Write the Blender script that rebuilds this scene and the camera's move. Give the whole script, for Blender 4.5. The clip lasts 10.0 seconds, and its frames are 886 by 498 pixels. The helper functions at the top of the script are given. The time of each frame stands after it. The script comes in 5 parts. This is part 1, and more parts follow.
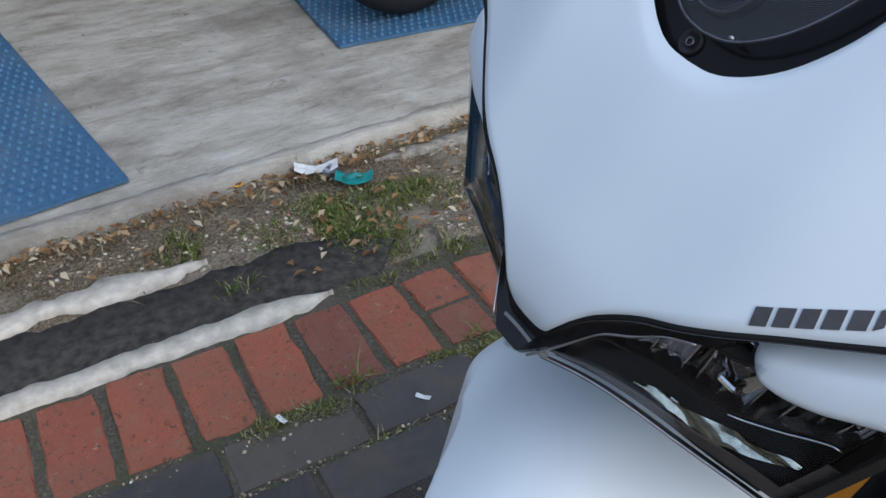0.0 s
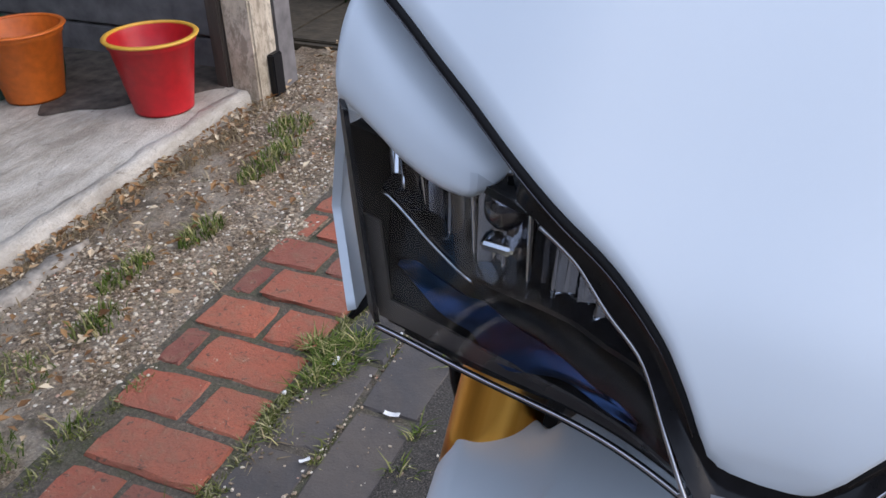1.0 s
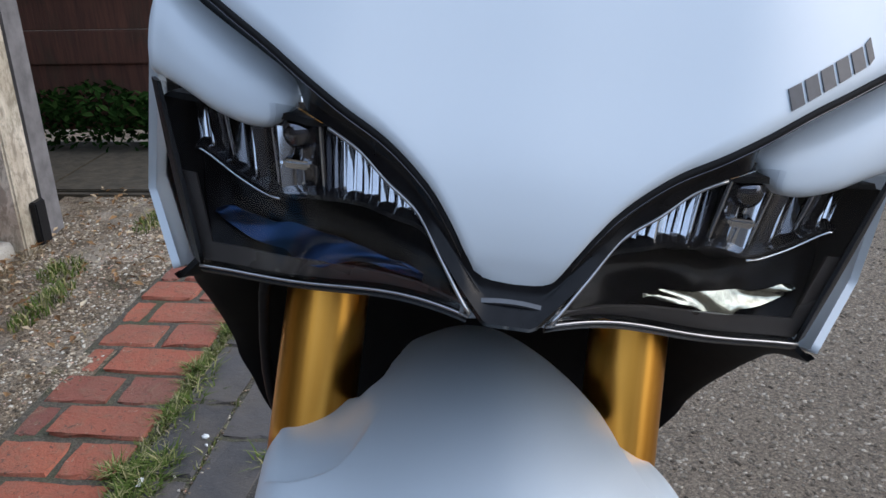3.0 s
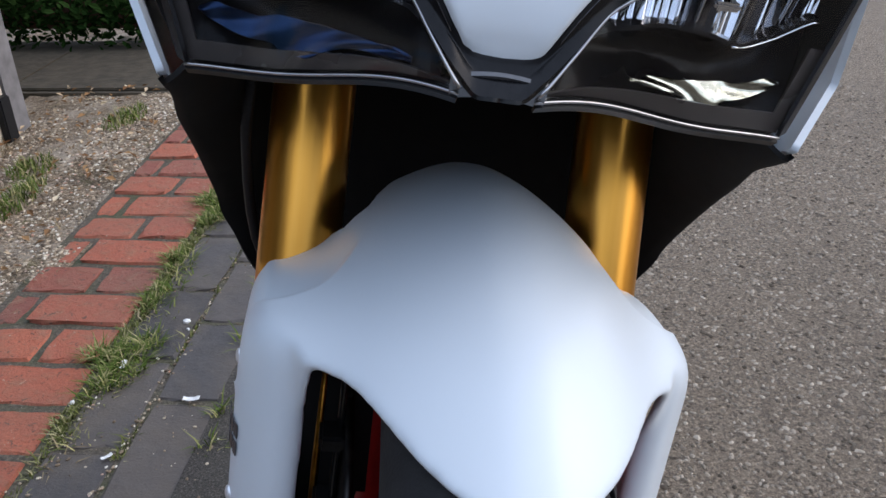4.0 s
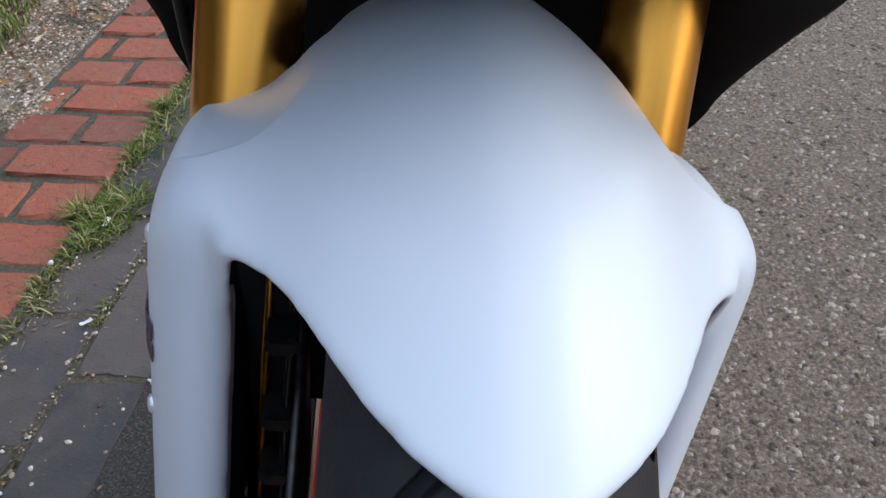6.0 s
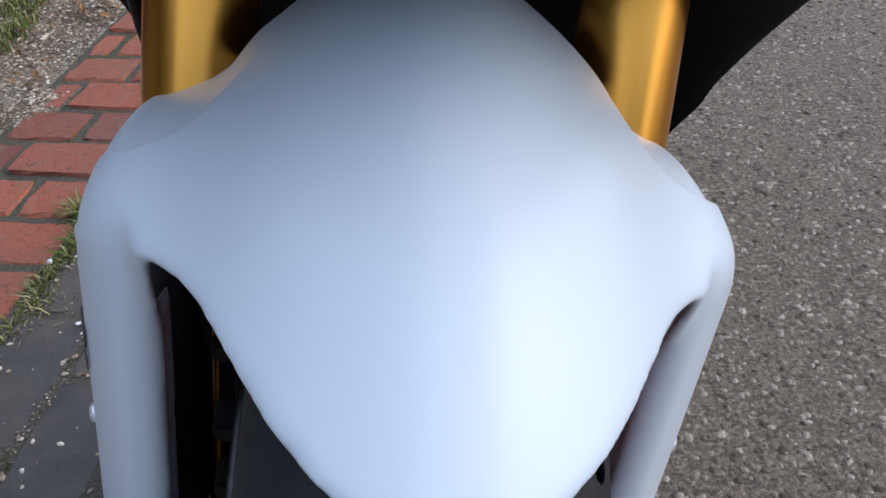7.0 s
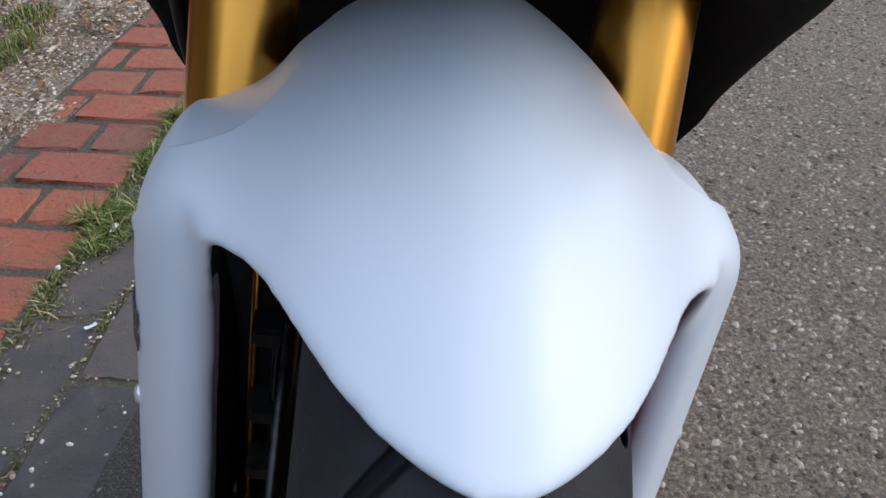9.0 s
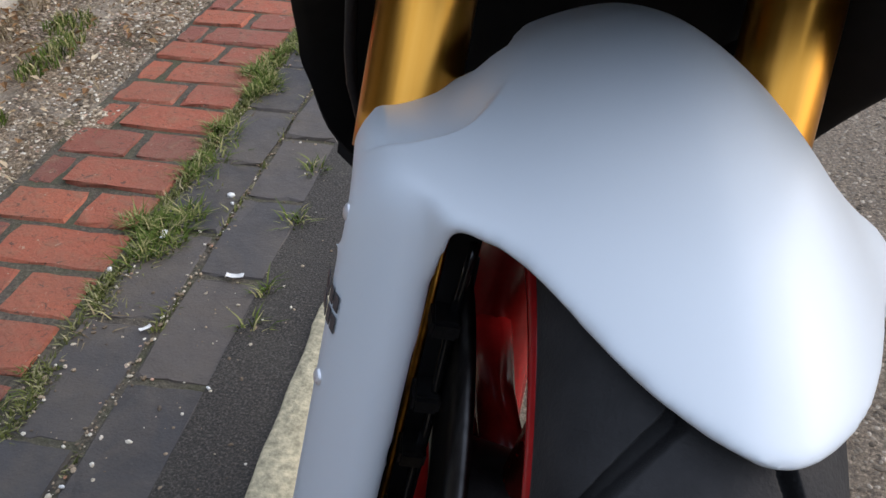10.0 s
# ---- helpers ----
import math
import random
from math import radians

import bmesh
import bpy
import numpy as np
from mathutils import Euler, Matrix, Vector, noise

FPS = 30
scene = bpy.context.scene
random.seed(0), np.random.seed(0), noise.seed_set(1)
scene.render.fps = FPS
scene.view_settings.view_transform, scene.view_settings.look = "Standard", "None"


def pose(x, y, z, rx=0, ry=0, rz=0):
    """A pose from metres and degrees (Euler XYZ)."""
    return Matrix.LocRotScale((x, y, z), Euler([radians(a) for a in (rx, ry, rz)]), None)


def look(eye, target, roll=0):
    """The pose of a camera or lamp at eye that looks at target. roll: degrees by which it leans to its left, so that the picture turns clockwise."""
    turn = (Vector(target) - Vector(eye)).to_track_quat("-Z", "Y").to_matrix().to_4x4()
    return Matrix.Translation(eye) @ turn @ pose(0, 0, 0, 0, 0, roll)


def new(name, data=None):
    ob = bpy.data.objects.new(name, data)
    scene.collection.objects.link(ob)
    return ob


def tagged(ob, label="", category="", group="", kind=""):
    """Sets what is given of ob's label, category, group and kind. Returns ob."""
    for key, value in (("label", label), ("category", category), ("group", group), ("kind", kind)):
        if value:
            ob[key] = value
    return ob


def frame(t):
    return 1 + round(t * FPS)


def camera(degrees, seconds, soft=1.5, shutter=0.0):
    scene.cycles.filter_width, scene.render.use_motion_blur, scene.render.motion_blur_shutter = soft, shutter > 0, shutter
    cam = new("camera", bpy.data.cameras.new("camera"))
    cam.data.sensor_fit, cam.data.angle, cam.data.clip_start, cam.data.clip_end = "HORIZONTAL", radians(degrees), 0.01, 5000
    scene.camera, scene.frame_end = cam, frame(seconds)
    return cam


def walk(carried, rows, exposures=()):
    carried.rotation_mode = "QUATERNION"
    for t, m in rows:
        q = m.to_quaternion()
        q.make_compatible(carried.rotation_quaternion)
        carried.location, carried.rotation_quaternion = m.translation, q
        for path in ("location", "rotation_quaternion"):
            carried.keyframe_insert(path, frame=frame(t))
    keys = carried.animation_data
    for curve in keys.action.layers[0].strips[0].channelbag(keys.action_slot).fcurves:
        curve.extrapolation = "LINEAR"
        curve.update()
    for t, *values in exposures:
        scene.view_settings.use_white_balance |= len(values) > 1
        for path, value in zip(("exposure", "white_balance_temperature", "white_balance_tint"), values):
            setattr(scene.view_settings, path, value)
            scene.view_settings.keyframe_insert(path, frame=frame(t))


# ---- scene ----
cam = camera(54.86, 10.0)
PATH = [
    (0, (0.5303, -1.2137, 1.0346), (-0.1751, -0.8319, 0.4373), -1.20),
    (0.3, (0.4194, -1.2354, 1.0646), (-0.1802, -0.7070, 0.4635), -1.45),
    (0.5, (0.3289, -1.2048, 1.0273), (-0.1910, -0.5950, 0.4291), -2.90),
    (1, (0.2263, -1.2032, 0.9170), (-0.1082, -0.4204, 0.3923), -1.49),
    (1.3, (0.2286, -1.2455, 0.8777), (-0.0246, -0.3913, 0.4235), -0.94),
    (1.5, (0.2571, -1.2843, 0.8817), (0.0385, -0.3987, 0.4719), -1.86),
    (2, (0.2830, -1.3222, 0.8904), (0.1322, -0.4028, 0.5271), -2.81),
    (2.2, (0.2777, -1.3220, 0.8809), (0.1455, -0.3984, 0.5211), -2.82),
    (3.3, (0.2454, -1.3170, 0.8580), (0.1430, -0.4073, 0.4553), -1.70),
    (3.5, (0.2446, -1.3246, 0.8435), (0.1493, -0.4242, 0.4189), -1.66),
    (4, (0.2444, -1.3449, 0.8192), (0.1666, -0.4661, 0.3485), -1.81),
    (4.5, (0.2362, -1.3665, 0.8113), (0.1569, -0.5008, 0.3172), -1.99),
    (5, (0.2287, -1.3315, 0.7892), (0.1515, -0.4907, 0.2534), -1.65),
    (5.5, (0.2347, -1.2690, 0.7663), (0.1499, -0.4610, 0.1834), -1.56),
    (6, (0.2518, -1.2243, 0.7494), (0.1509, -0.4407, 0.1365), -2.29),
    (7.5, (0.2832, -1.1975, 0.7303), (0.1493, -0.4207, 0.1150), -4.08),
    (8, (0.2813, -1.2007, 0.7304), (0.1462, -0.4237, 0.1155), -3.98),
    (8.5, (0.2738, -1.2109, 0.7351), (0.1440, -0.4311, 0.1228), -3.49),
    (9, (0.2655, -1.2309, 0.7414), (0.1484, -0.4372, 0.1444), -2.34),
    (9.5, (0.2353, -1.2561, 0.7506), (0.1408, -0.4458, 0.1722), 0.39),
    (10, (0.1720, -1.2773, 0.7464), (0.0752, -0.4578, 0.1817), 1.98),
]
walk(cam, [(t, look(e, g, r)) for t, e, g, r in PATH], exposures=[(0,0.48,6250,10),(0.5,0.64,6550,14),(1,0.86,6500,17),(1.5,0.85,6500,13),(2.2,0.66,6250,10),(3.5,0.73,6300,13),(5,1.03,6850,15),(6.2,0.81,6350,14),(8,0.69,6180,14),(9,0.78,6350,14),(10,0.86,6800,14)])

# ---- world and sun ----
SUN_ELEV, SUN_AZ = 34.0, 82.0      # azimuth clockwise from +y
world = bpy.data.worlds.new("world")
scene.world = world
world.use_nodes = True
wn = world.node_tree
sky = wn.nodes.new("ShaderNodeTexSky")
sky.sky_type = "NISHITA"
sky.sun_disc = False
sky.sun_elevation, sky.sun_rotation = radians(SUN_ELEV), radians(SUN_AZ)
sky.air_density, sky.dust_density, sky.ozone_density = 1.0, 2.5, 1.0
wn.nodes["Background"].inputs["Strength"].default_value = 0.15
cloud = wn.nodes.new("ShaderNodeMix")
cloud.data_type = "RGBA"
cloud.inputs[0].default_value = 0.62
cloud.inputs[7].default_value = (5.4, 6.5, 8.3, 1)      # thin bright cloud
wn.links.new(sky.outputs[0], cloud.inputs[6])
wn.links.new(cloud.outputs[2], wn.nodes["Background"].inputs["Color"])
sun = new("sun", bpy.data.lights.new("sun", "SUN"))
sun.data.energy, sun.data.angle, sun.data.color = 0.31, radians(48), (1.0, 0.95, 0.88)
az, el = radians(SUN_AZ), radians(SUN_ELEV)
sun.matrix_world = look((0, 0, 6), (-6 * math.cos(el) * math.sin(az), -6 * math.cos(el) * math.cos(az), 6 - 6 * math.sin(el)))


# ---- materials ----
RAKE = 24.5                        # of the fork, in degrees


class Nodes:
    """A small builder for one node material."""

    def __init__(self, name, rough=0.6, metal=0.0, spec=0.5):
        self.mat = bpy.data.materials.new(name)
        self.mat.use_nodes = True
        self.t = self.mat.node_tree
        self.b = self.t.nodes["Principled BSDF"]
        self.b.inputs["Roughness"].default_value = rough
        self.b.inputs["Metallic"].default_value = metal
        self.b.inputs["Specular IOR Level"].default_value = spec
        self.co = self.node("ShaderNodeTexCoord").outputs["Object"]

    def node(self, kind, **sets):
        n = self.t.nodes.new(kind)
        for k, v in sets.items():
            if k == "data_type":
                n.data_type = v
            elif k == "blend_type":
                n.blend_type = v
            elif k == "feature":
                n.feature = v
            elif k == "operation":
                n.operation = v
        return n

    def link(self, a, b):
        self.t.links.new(a, b)

    def world_co(self):
        g = self.node("ShaderNodeNewGeometry")
        self.co = g.outputs["Position"]
        return self

    def noise(self, scale, detail=4.0, rough=0.55, dist=0.0, stretch=None):
        n = self.node("ShaderNodeTexNoise")
        n.inputs["Scale"].default_value, n.inputs["Detail"].default_value = scale, detail
        n.inputs["Roughness"].default_value, n.inputs["Distortion"].default_value = rough, dist
        co = self.co
        if stretch:
            m = self.node("ShaderNodeMapping")
            m.inputs["Scale"].default_value = stretch
            self.link(co, m.inputs["Vector"])
            co = m.outputs[0]
        self.link(co, n.inputs["Vector"])
        return n.outputs["Fac"]

    def cells(self, scale, feature="F1", out="Distance"):
        n = self.node("ShaderNodeTexVoronoi", feature=feature)
        n.inputs["Scale"].default_value = scale
        self.link(self.co, n.inputs["Vector"])
        return n.outputs[out]

    def ramp(self, fac, stops):
        n = self.node("ShaderNodeValToRGB")
        e = n.color_ramp.elements
        while len(e) < len(stops):
            e.new(0.5)
        for s, (p, c) in zip(e, stops):
            s.position = p
            s.color = (*c, 1) if isinstance(c, tuple) else (c, c, c, 1)
        self.link(fac, n.inputs[0])
        return n.outputs["Color"]

    def mix(self, fac, a, b, how="MIX"):
        n = self.node("ShaderNodeMix", data_type="RGBA", blend_type=how)
        for sock, val in ((n.inputs[0], fac), (n.inputs[6], a), (n.inputs[7], b)):
            if isinstance(val, (int, float)):
                sock.default_value = val if sock == n.inputs[0] else (val, val, val, 1)
            elif isinstance(val, tuple):
                sock.default_value = (*val, 1)
            else:
                self.link(val, sock)
        return n.outputs[2]

    def island(self):
        return self.node("ShaderNodeNewGeometry").outputs["Random Per Island"]

    def random(self):
        return self.node("ShaderNodeObjectInfo").outputs["Random"]

    def colour(self, c):
        if isinstance(c, tuple):
            self.b.inputs["Base Color"].default_value = (*c, 1)
        else:
            self.link(c, self.b.inputs["Base Color"])
        return self

    def rough(self, fac, lo, hi):
        n = self.node("ShaderNodeMapRange")
        n.inputs["To Min"].default_value, n.inputs["To Max"].default_value = lo, hi
        self.link(fac, n.inputs["Value"])
        self.link(n.outputs[0], self.b.inputs["Roughness"])
        return self

    def bump(self, height, dist, strength=1.0):
        n = self.node("ShaderNodeBump")
        n.inputs["Distance"].default_value, n.inputs["Strength"].default_value = dist, strength
        self.link(height, n.inputs["Height"])
        old = self.b.inputs["Normal"].links
        if old:
            self.link(old[0].from_socket, n.inputs["Normal"])
        self.link(n.outputs[0], self.b.inputs["Normal"])
        return self


def plain(name, colour, rough=0.5, metal=0.0, grain=0.1, scale=60.0, bump=0.0, spec=0.5):
    """One colour with a little grain and wear."""
    m = Nodes(name, rough, metal, spec)
    lo, hi = tuple(max(0.0, c * (1 - grain)) for c in colour), tuple(min(1.0, c * (1 + grain)) for c in colour)
    m.colour(m.ramp(m.noise(scale), [(0.3, lo), (0.7, hi)]))
    m.rough(m.noise(scale * 0.3), max(0.02, rough - 0.05), min(1.0, rough + 0.05))
    if bump:
        m.bump(m.noise(scale * 2), bump)
    return m.mat


def make_paint():
    m = Nodes("white_satin_paint", 0.36)
    m.colour(m.ramp(m.noise(3.0, 3), [(0.3, (0.602, 0.662, 0.705)), (0.7, (0.620, 0.682, 0.720))]))
    m.rough(m.noise(7), 0.31, 0.36)
    m.b.inputs["Coat Weight"].default_value = 0.08
    m.b.inputs["Coat Roughness"].default_value = 0.28
    return m.mat


def make_gold():
    m = Nodes("gold_anodised", 0.28, 1.0)
    tilt = m.node("ShaderNodeMapping")
    tilt.inputs["Rotation"].default_value = (radians(RAKE), 0, 0)
    m.link(m.co, tilt.inputs["Vector"])
    m.co = tilt.outputs[0]
    streak = m.noise(160, 2, 0.5, 0.0, (1, 1, 0.01))
    m.colour(m.ramp(streak, [(0.3, (0.78, 0.36, 0.055)), (0.7, (0.85, 0.42, 0.078))]))
    m.rough(streak, 0.27, 0.32)
    return m.mat


def make_glass():
    """Clear moulded plastic: lets light through, more gloss at a glancing angle."""
    mat = bpy.data.materials.new("clear_lens")
    mat.use_nodes = True
    t = mat.node_tree
    t.nodes.remove(t.nodes["Principled BSDF"])
    fr, tr, gl, mx, pw, sc = (t.nodes.new(k) for k in ("ShaderNodeLayerWeight", "ShaderNodeBsdfTransparent", "ShaderNodeBsdfGlossy", "ShaderNodeMixShader", "ShaderNodeMath", "ShaderNodeMath"))
    fr.inputs["Blend"].default_value = 0.5
    pw.operation, sc.operation = "POWER", "MULTIPLY_ADD"
    pw.inputs[1].default_value = 5.0
    sc.inputs[1].default_value, sc.inputs[2].default_value = 0.6, 0.016
    tr.inputs["Color"].default_value = (0.90, 0.91, 0.92, 1)
    gl.inputs["Roughness"].default_value = 0.03
    t.links.new(fr.outputs["Facing"], pw.inputs[0])
    t.links.new(pw.outputs[0], sc.inputs[0])
    t.links.new(sc.outputs[0], mx.inputs[0])
    t.links.new(tr.outputs[0], mx.inputs[1])
    t.links.new(gl.outputs[0], mx.inputs[2])
    t.links.new(mx.outputs[0], t.nodes["Material Output"].inputs["Surface"])
    return mat


def make_brick():
    m = Nodes("red_brick", 0.85)
    base = m.ramp(m.random(), [(0.0, (0.270, 0.092, 0.066)), (0.25, (0.430, 0.122, 0.069)), (0.6, (0.550, 0.157, 0.080)), (0.85, (0.470, 0.132, 0.073)), (1.0, (0.300, 0.105, 0.074))])
    m.co = m.node("ShaderNodeNewGeometry").outputs["Position"]
    grit, blot = m.noise(230, 6, 0.75), m.noise(30, 6, 0.7, 0.5)
    c = m.mix(m.ramp(grit, [(0.40, 0.0), (0.62, 0.45)]), base, (0.261, 0.086, 0.053))
    c = m.mix(m.ramp(blot, [(0.50, 0.0), (0.66, 0.45)]), c, (0.310, 0.186, 0.111))
    c = m.mix(m.ramp(m.noise(48, 6, 0.8, 0.8), [(0.62, 0.0), (0.68, 0.6)]), c, (0.621, 0.586, 0.408))
    c = m.mix(m.ramp(m.noise(72, 4, 0.7, 0.5), [(0.59, 0.0), (0.65, 0.85)]), c, (0.105, 0.067, 0.046))
    c = m.mix(m.ramp(m.noise(5, 4, 0.6), [(0.42, 0.0), (0.68, 0.4)]), c, (0.248, 0.140, 0.093))
    m.colour(c)
    m.bump(grit, 0.004).bump(blot, 0.007)
    return m.mat


def make_paver():
    m = Nodes("blue_grey_paver", 0.7)
    base = m.ramp(m.random(), [(0.0, (0.045, 0.041, 0.040)), (0.5, (0.066, 0.060, 0.057)), (0.8, (0.088, 0.075, 0.066)), (1.0, (0.115, 0.092, 0.072))])
    m.world_co()
    c = m.mix(m.ramp(m.noise(7, 6, 0.68, 0.5), [(0.42, 0.0), (0.66, 0.7)]), base, (0.118, 0.094, 0.070))
    c = m.mix(m.ramp(m.noise(26, 5, 0.7), [(0.5, 0.0), (0.7, 0.5)]), c, (0.058, 0.053, 0.048))
    c = m.mix(m.ramp(m.noise(210, 4, 0.7), [(0.6, 0.0), (0.8, 0.55)]), c, (0.199, 0.174, 0.142))
    m.colour(c).rough(m.noise(22), 0.55, 0.9)
    m.bump(m.noise(240, 5, 0.7), 0.0014).bump(m.noise(28, 4), 0.004, 0.7)
    return m.mat


def make_joint():
    """Dirt, crumbs and moss that fill the joints."""
    m = Nodes("joint_dirt", 0.95).world_co()
    c = m.ramp(m.noise(150, 5, 0.75), [(0.3, (0.058, 0.048, 0.036)), (0.55, (0.135, 0.111, 0.080)), (0.75, (0.290, 0.245, 0.180))])
    c = m.mix(m.ramp(m.noise(13, 5, 0.6), [(0.45, 0.0), (0.65, 0.6)]), c, (0.075, 0.086, 0.032))
    c = m.mix(m.ramp(m.noise(330, 3, 0.6), [(0.68, 0.0), (0.74, 0.8)]), c, (0.529, 0.494, 0.414))
    m.colour(c).bump(m.noise(180, 5, 0.7), 0.006).bump(m.noise(40, 3), 0.006, 0.8)
    return m.mat


def make_tarmac():
    m = Nodes("grey_tarmac", 0.85).world_co()
    fine, mid = m.noise(165, 6, 0.82), m.noise(62, 5, 0.78, 0.7)
    c = m.ramp(fine, [(0.37, (0.078, 0.054, 0.036)), (0.45, (0.233, 0.171, 0.114)), (0.53, (0.423, 0.322, 0.220)), (0.62, (0.824, 0.653, 0.464))])
    c = m.mix(m.ramp(mid, [(0.38, 0.65), (0.49, 0.0)]), c, (0.094, 0.073, 0.053))
    c = m.mix(m.ramp(mid, [(0.53, 0.0), (0.66, 0.55)]), c, (0.400, 0.327, 0.240))
    c = m.mix(m.ramp(m.noise(1.7, 5, 0.6), [(0.4, 0.0), (0.75, 0.3)]), c, (0.156, 0.122, 0.088))
    m.colour(c).rough(fine, 0.6, 0.95)
    m.bump(mid, 0.024).bump(fine, 0.014)
    return m.mat


def make_gutter():
    m = Nodes("shade_toned_tarmac", 0.8).world_co()
    c = m.ramp(m.noise(300, 5, 0.7), [(0.38, (0.029, 0.026, 0.021)), (0.52, (0.062, 0.053, 0.043)), (0.66, (0.165, 0.142, 0.114))])
    c = m.mix(m.ramp(m.noise(7, 5), [(0.5, 0.0), (0.75, 0.5)]), c, (0.105, 0.095, 0.070))
    m.colour(c).bump(m.noise(260, 5, 0.75), 0.006).bump(m.noise(60), 0.004, 0.7)
    return m.mat


def make_dirt():
    m = Nodes("stony_earth", 0.95).world_co()
    c = m.ramp(m.noise(120, 6, 0.75), [(0.36, (0.090, 0.062, 0.038)), (0.5, (0.245, 0.176, 0.108)), (0.64, (0.500, 0.383, 0.248))])
    c = m.mix(m.ramp(m.noise(4.5, 5, 0.65), [(0.46, 0.0), (0.62, 0.6)]), c, (0.520, 0.445, 0.345))
    c = m.mix(m.ramp(m.noise(8, 5, 0.65, 0.8), [(0.52, 0.0), (0.64, 0.7)]), c, (0.081, 0.060, 0.038))
    c = m.mix(m.ramp(m.noise(14, 5, 0.7), [(0.56, 0.0), (0.66, 0.5)]), c, (0.115, 0.111, 0.032))
    c = m.mix(m.ramp(m.noise(260, 3, 0.6), [(0.62, 0.0), (0.68, 0.85)]), c, (0.703, 0.592, 0.445))
    m.colour(c).bump(m.noise(150, 6, 0.7), 0.012).bump(m.cells(90), 0.004, 0.8)
    return m.mat


def make_concrete():
    m = Nodes("rough_concrete", 0.9).world_co()
    brush = m.noise(11, 7, 0.72, 0.25, (1.5, 0.5, 1.0))
    c = m.ramp(brush, [(0.24, (0.260, 0.224, 0.175)), (0.42, (0.433, 0.386, 0.312)), (0.55, (0.559, 0.514, 0.431)), (0.78, (0.693, 0.657, 0.569))])
    c = m.mix(m.ramp(m.noise(2.4, 6, 0.65), [(0.48, 0.0), (0.66, 0.65)]), c, (0.212, 0.181, 0.143))
    c = m.mix(m.ramp(m.noise(21, 6, 0.75, 0.6), [(0.60, 0.0), (0.70, 0.7)]), c, (0.115, 0.095, 0.074))
    c = m.mix(m.ramp(m.noise(240, 4, 0.7), [(0.6, 0.0), (0.75, 0.4)]), c, (0.154, 0.133, 0.106))
    m.colour(c).bump(brush, 0.014).bump(m.noise(160, 4, 0.7), 0.004, 0.8)
    return m.mat


def make_mat():
    m = Nodes("blue_rubber_mat", 0.6).world_co()
    c = m.ramp(m.noise(60, 5, 0.7), [(0.3, (0.035, 0.10, 0.19)), (0.7, (0.075, 0.185, 0.31))])
    c = m.mix(m.ramp(m.noise(5, 4), [(0.5, 0.0), (0.75, 0.5)]), c, (0.16, 0.22, 0.27))
    m.colour(c).bump(m.noise(200), 0.0015)
    return m.mat


def make_blades(name, lo, mid, hi, spec=0.1):
    m = Nodes(name, 0.6)
    m.colour(m.ramp(m.island(), [(0.0, lo), (0.6, mid), (1.0, hi)]))
    m.b.inputs["Specular IOR Level"].default_value = spec
    m.b.inputs["Roughness"].default_value = 0.8
    return m.mat


def make_pebbles():
    m = Nodes("mixed_pebbles", 0.85)
    c = m.ramp(m.island(), [(0.0, (0.084, 0.060, 0.038)), (0.3, (0.228, 0.162, 0.100)), (0.58, (0.432, 0.324, 0.210)), (0.8, (0.624, 0.528, 0.384)), (0.93, (0.840, 0.780, 0.648)), (1.0, (0.540, 0.240, 0.132))])
    m.world_co()
    m.colour(m.mix(m.ramp(m.noise(300, 4, 0.7), [(0.4, 0.0), (0.7, 0.4)]), c, (0.132, 0.108, 0.082))).bump(m.noise(400), 0.001)
    return m.mat


def make_wood(name, lo, hi, wear):
    m = Nodes(name, 0.85).world_co()
    grain = m.noise(45, 6, 0.7, 0.3, (1.0, 1.0, 0.07))
    c = m.ramp(grain, [(0.3, lo), (0.7, hi)])
    c = m.mix(m.ramp(m.noise(9, 5, 0.7, 0.5, (1, 1, 0.4)), [(0.5, 0.0), (0.7, 0.85)]), c, wear)
    m.colour(c).bump(grain, 0.003).bump(m.noise(120), 0.001, 0.6)
    return m.mat


def make_post():
    m = Nodes("weathered_pale_post", 0.92).world_co()
    blot = m.noise(46, 6, 0.8, 0.4, (1, 1, 0.5))
    c = m.ramp(m.noise(9, 5, 0.6, 0.3, (1, 1, 0.4)), [(0.35, (0.50, 0.42, 0.31)), (0.6, (0.74, 0.66, 0.52))])
    c = m.mix(m.ramp(blot, [(0.46, 0.0), (0.58, 0.7)]), c, (0.25, 0.20, 0.14))
    c = m.mix(m.ramp(m.noise(4, 5, 0.6), [(0.5, 0.0), (0.7, 0.45)]), c, (0.20, 0.19, 0.11))
    m.colour(c).bump(blot, 0.006).bump(m.noise(160, 4, 0.7), 0.002)
    return m.mat


def make_tyre():
    m = Nodes("tyre_rubber", 0.6, 0.0, 0.25)
    m.colour(m.ramp(m.noise(30, 5, 0.7), [(0.3, (0.012, 0.012, 0.0125)), (0.7, (0.024, 0.024, 0.025))]))
    m.rough(m.noise(50), 0.5, 0.75).bump(m.noise(500, 3), 0.0004)
    return m.mat


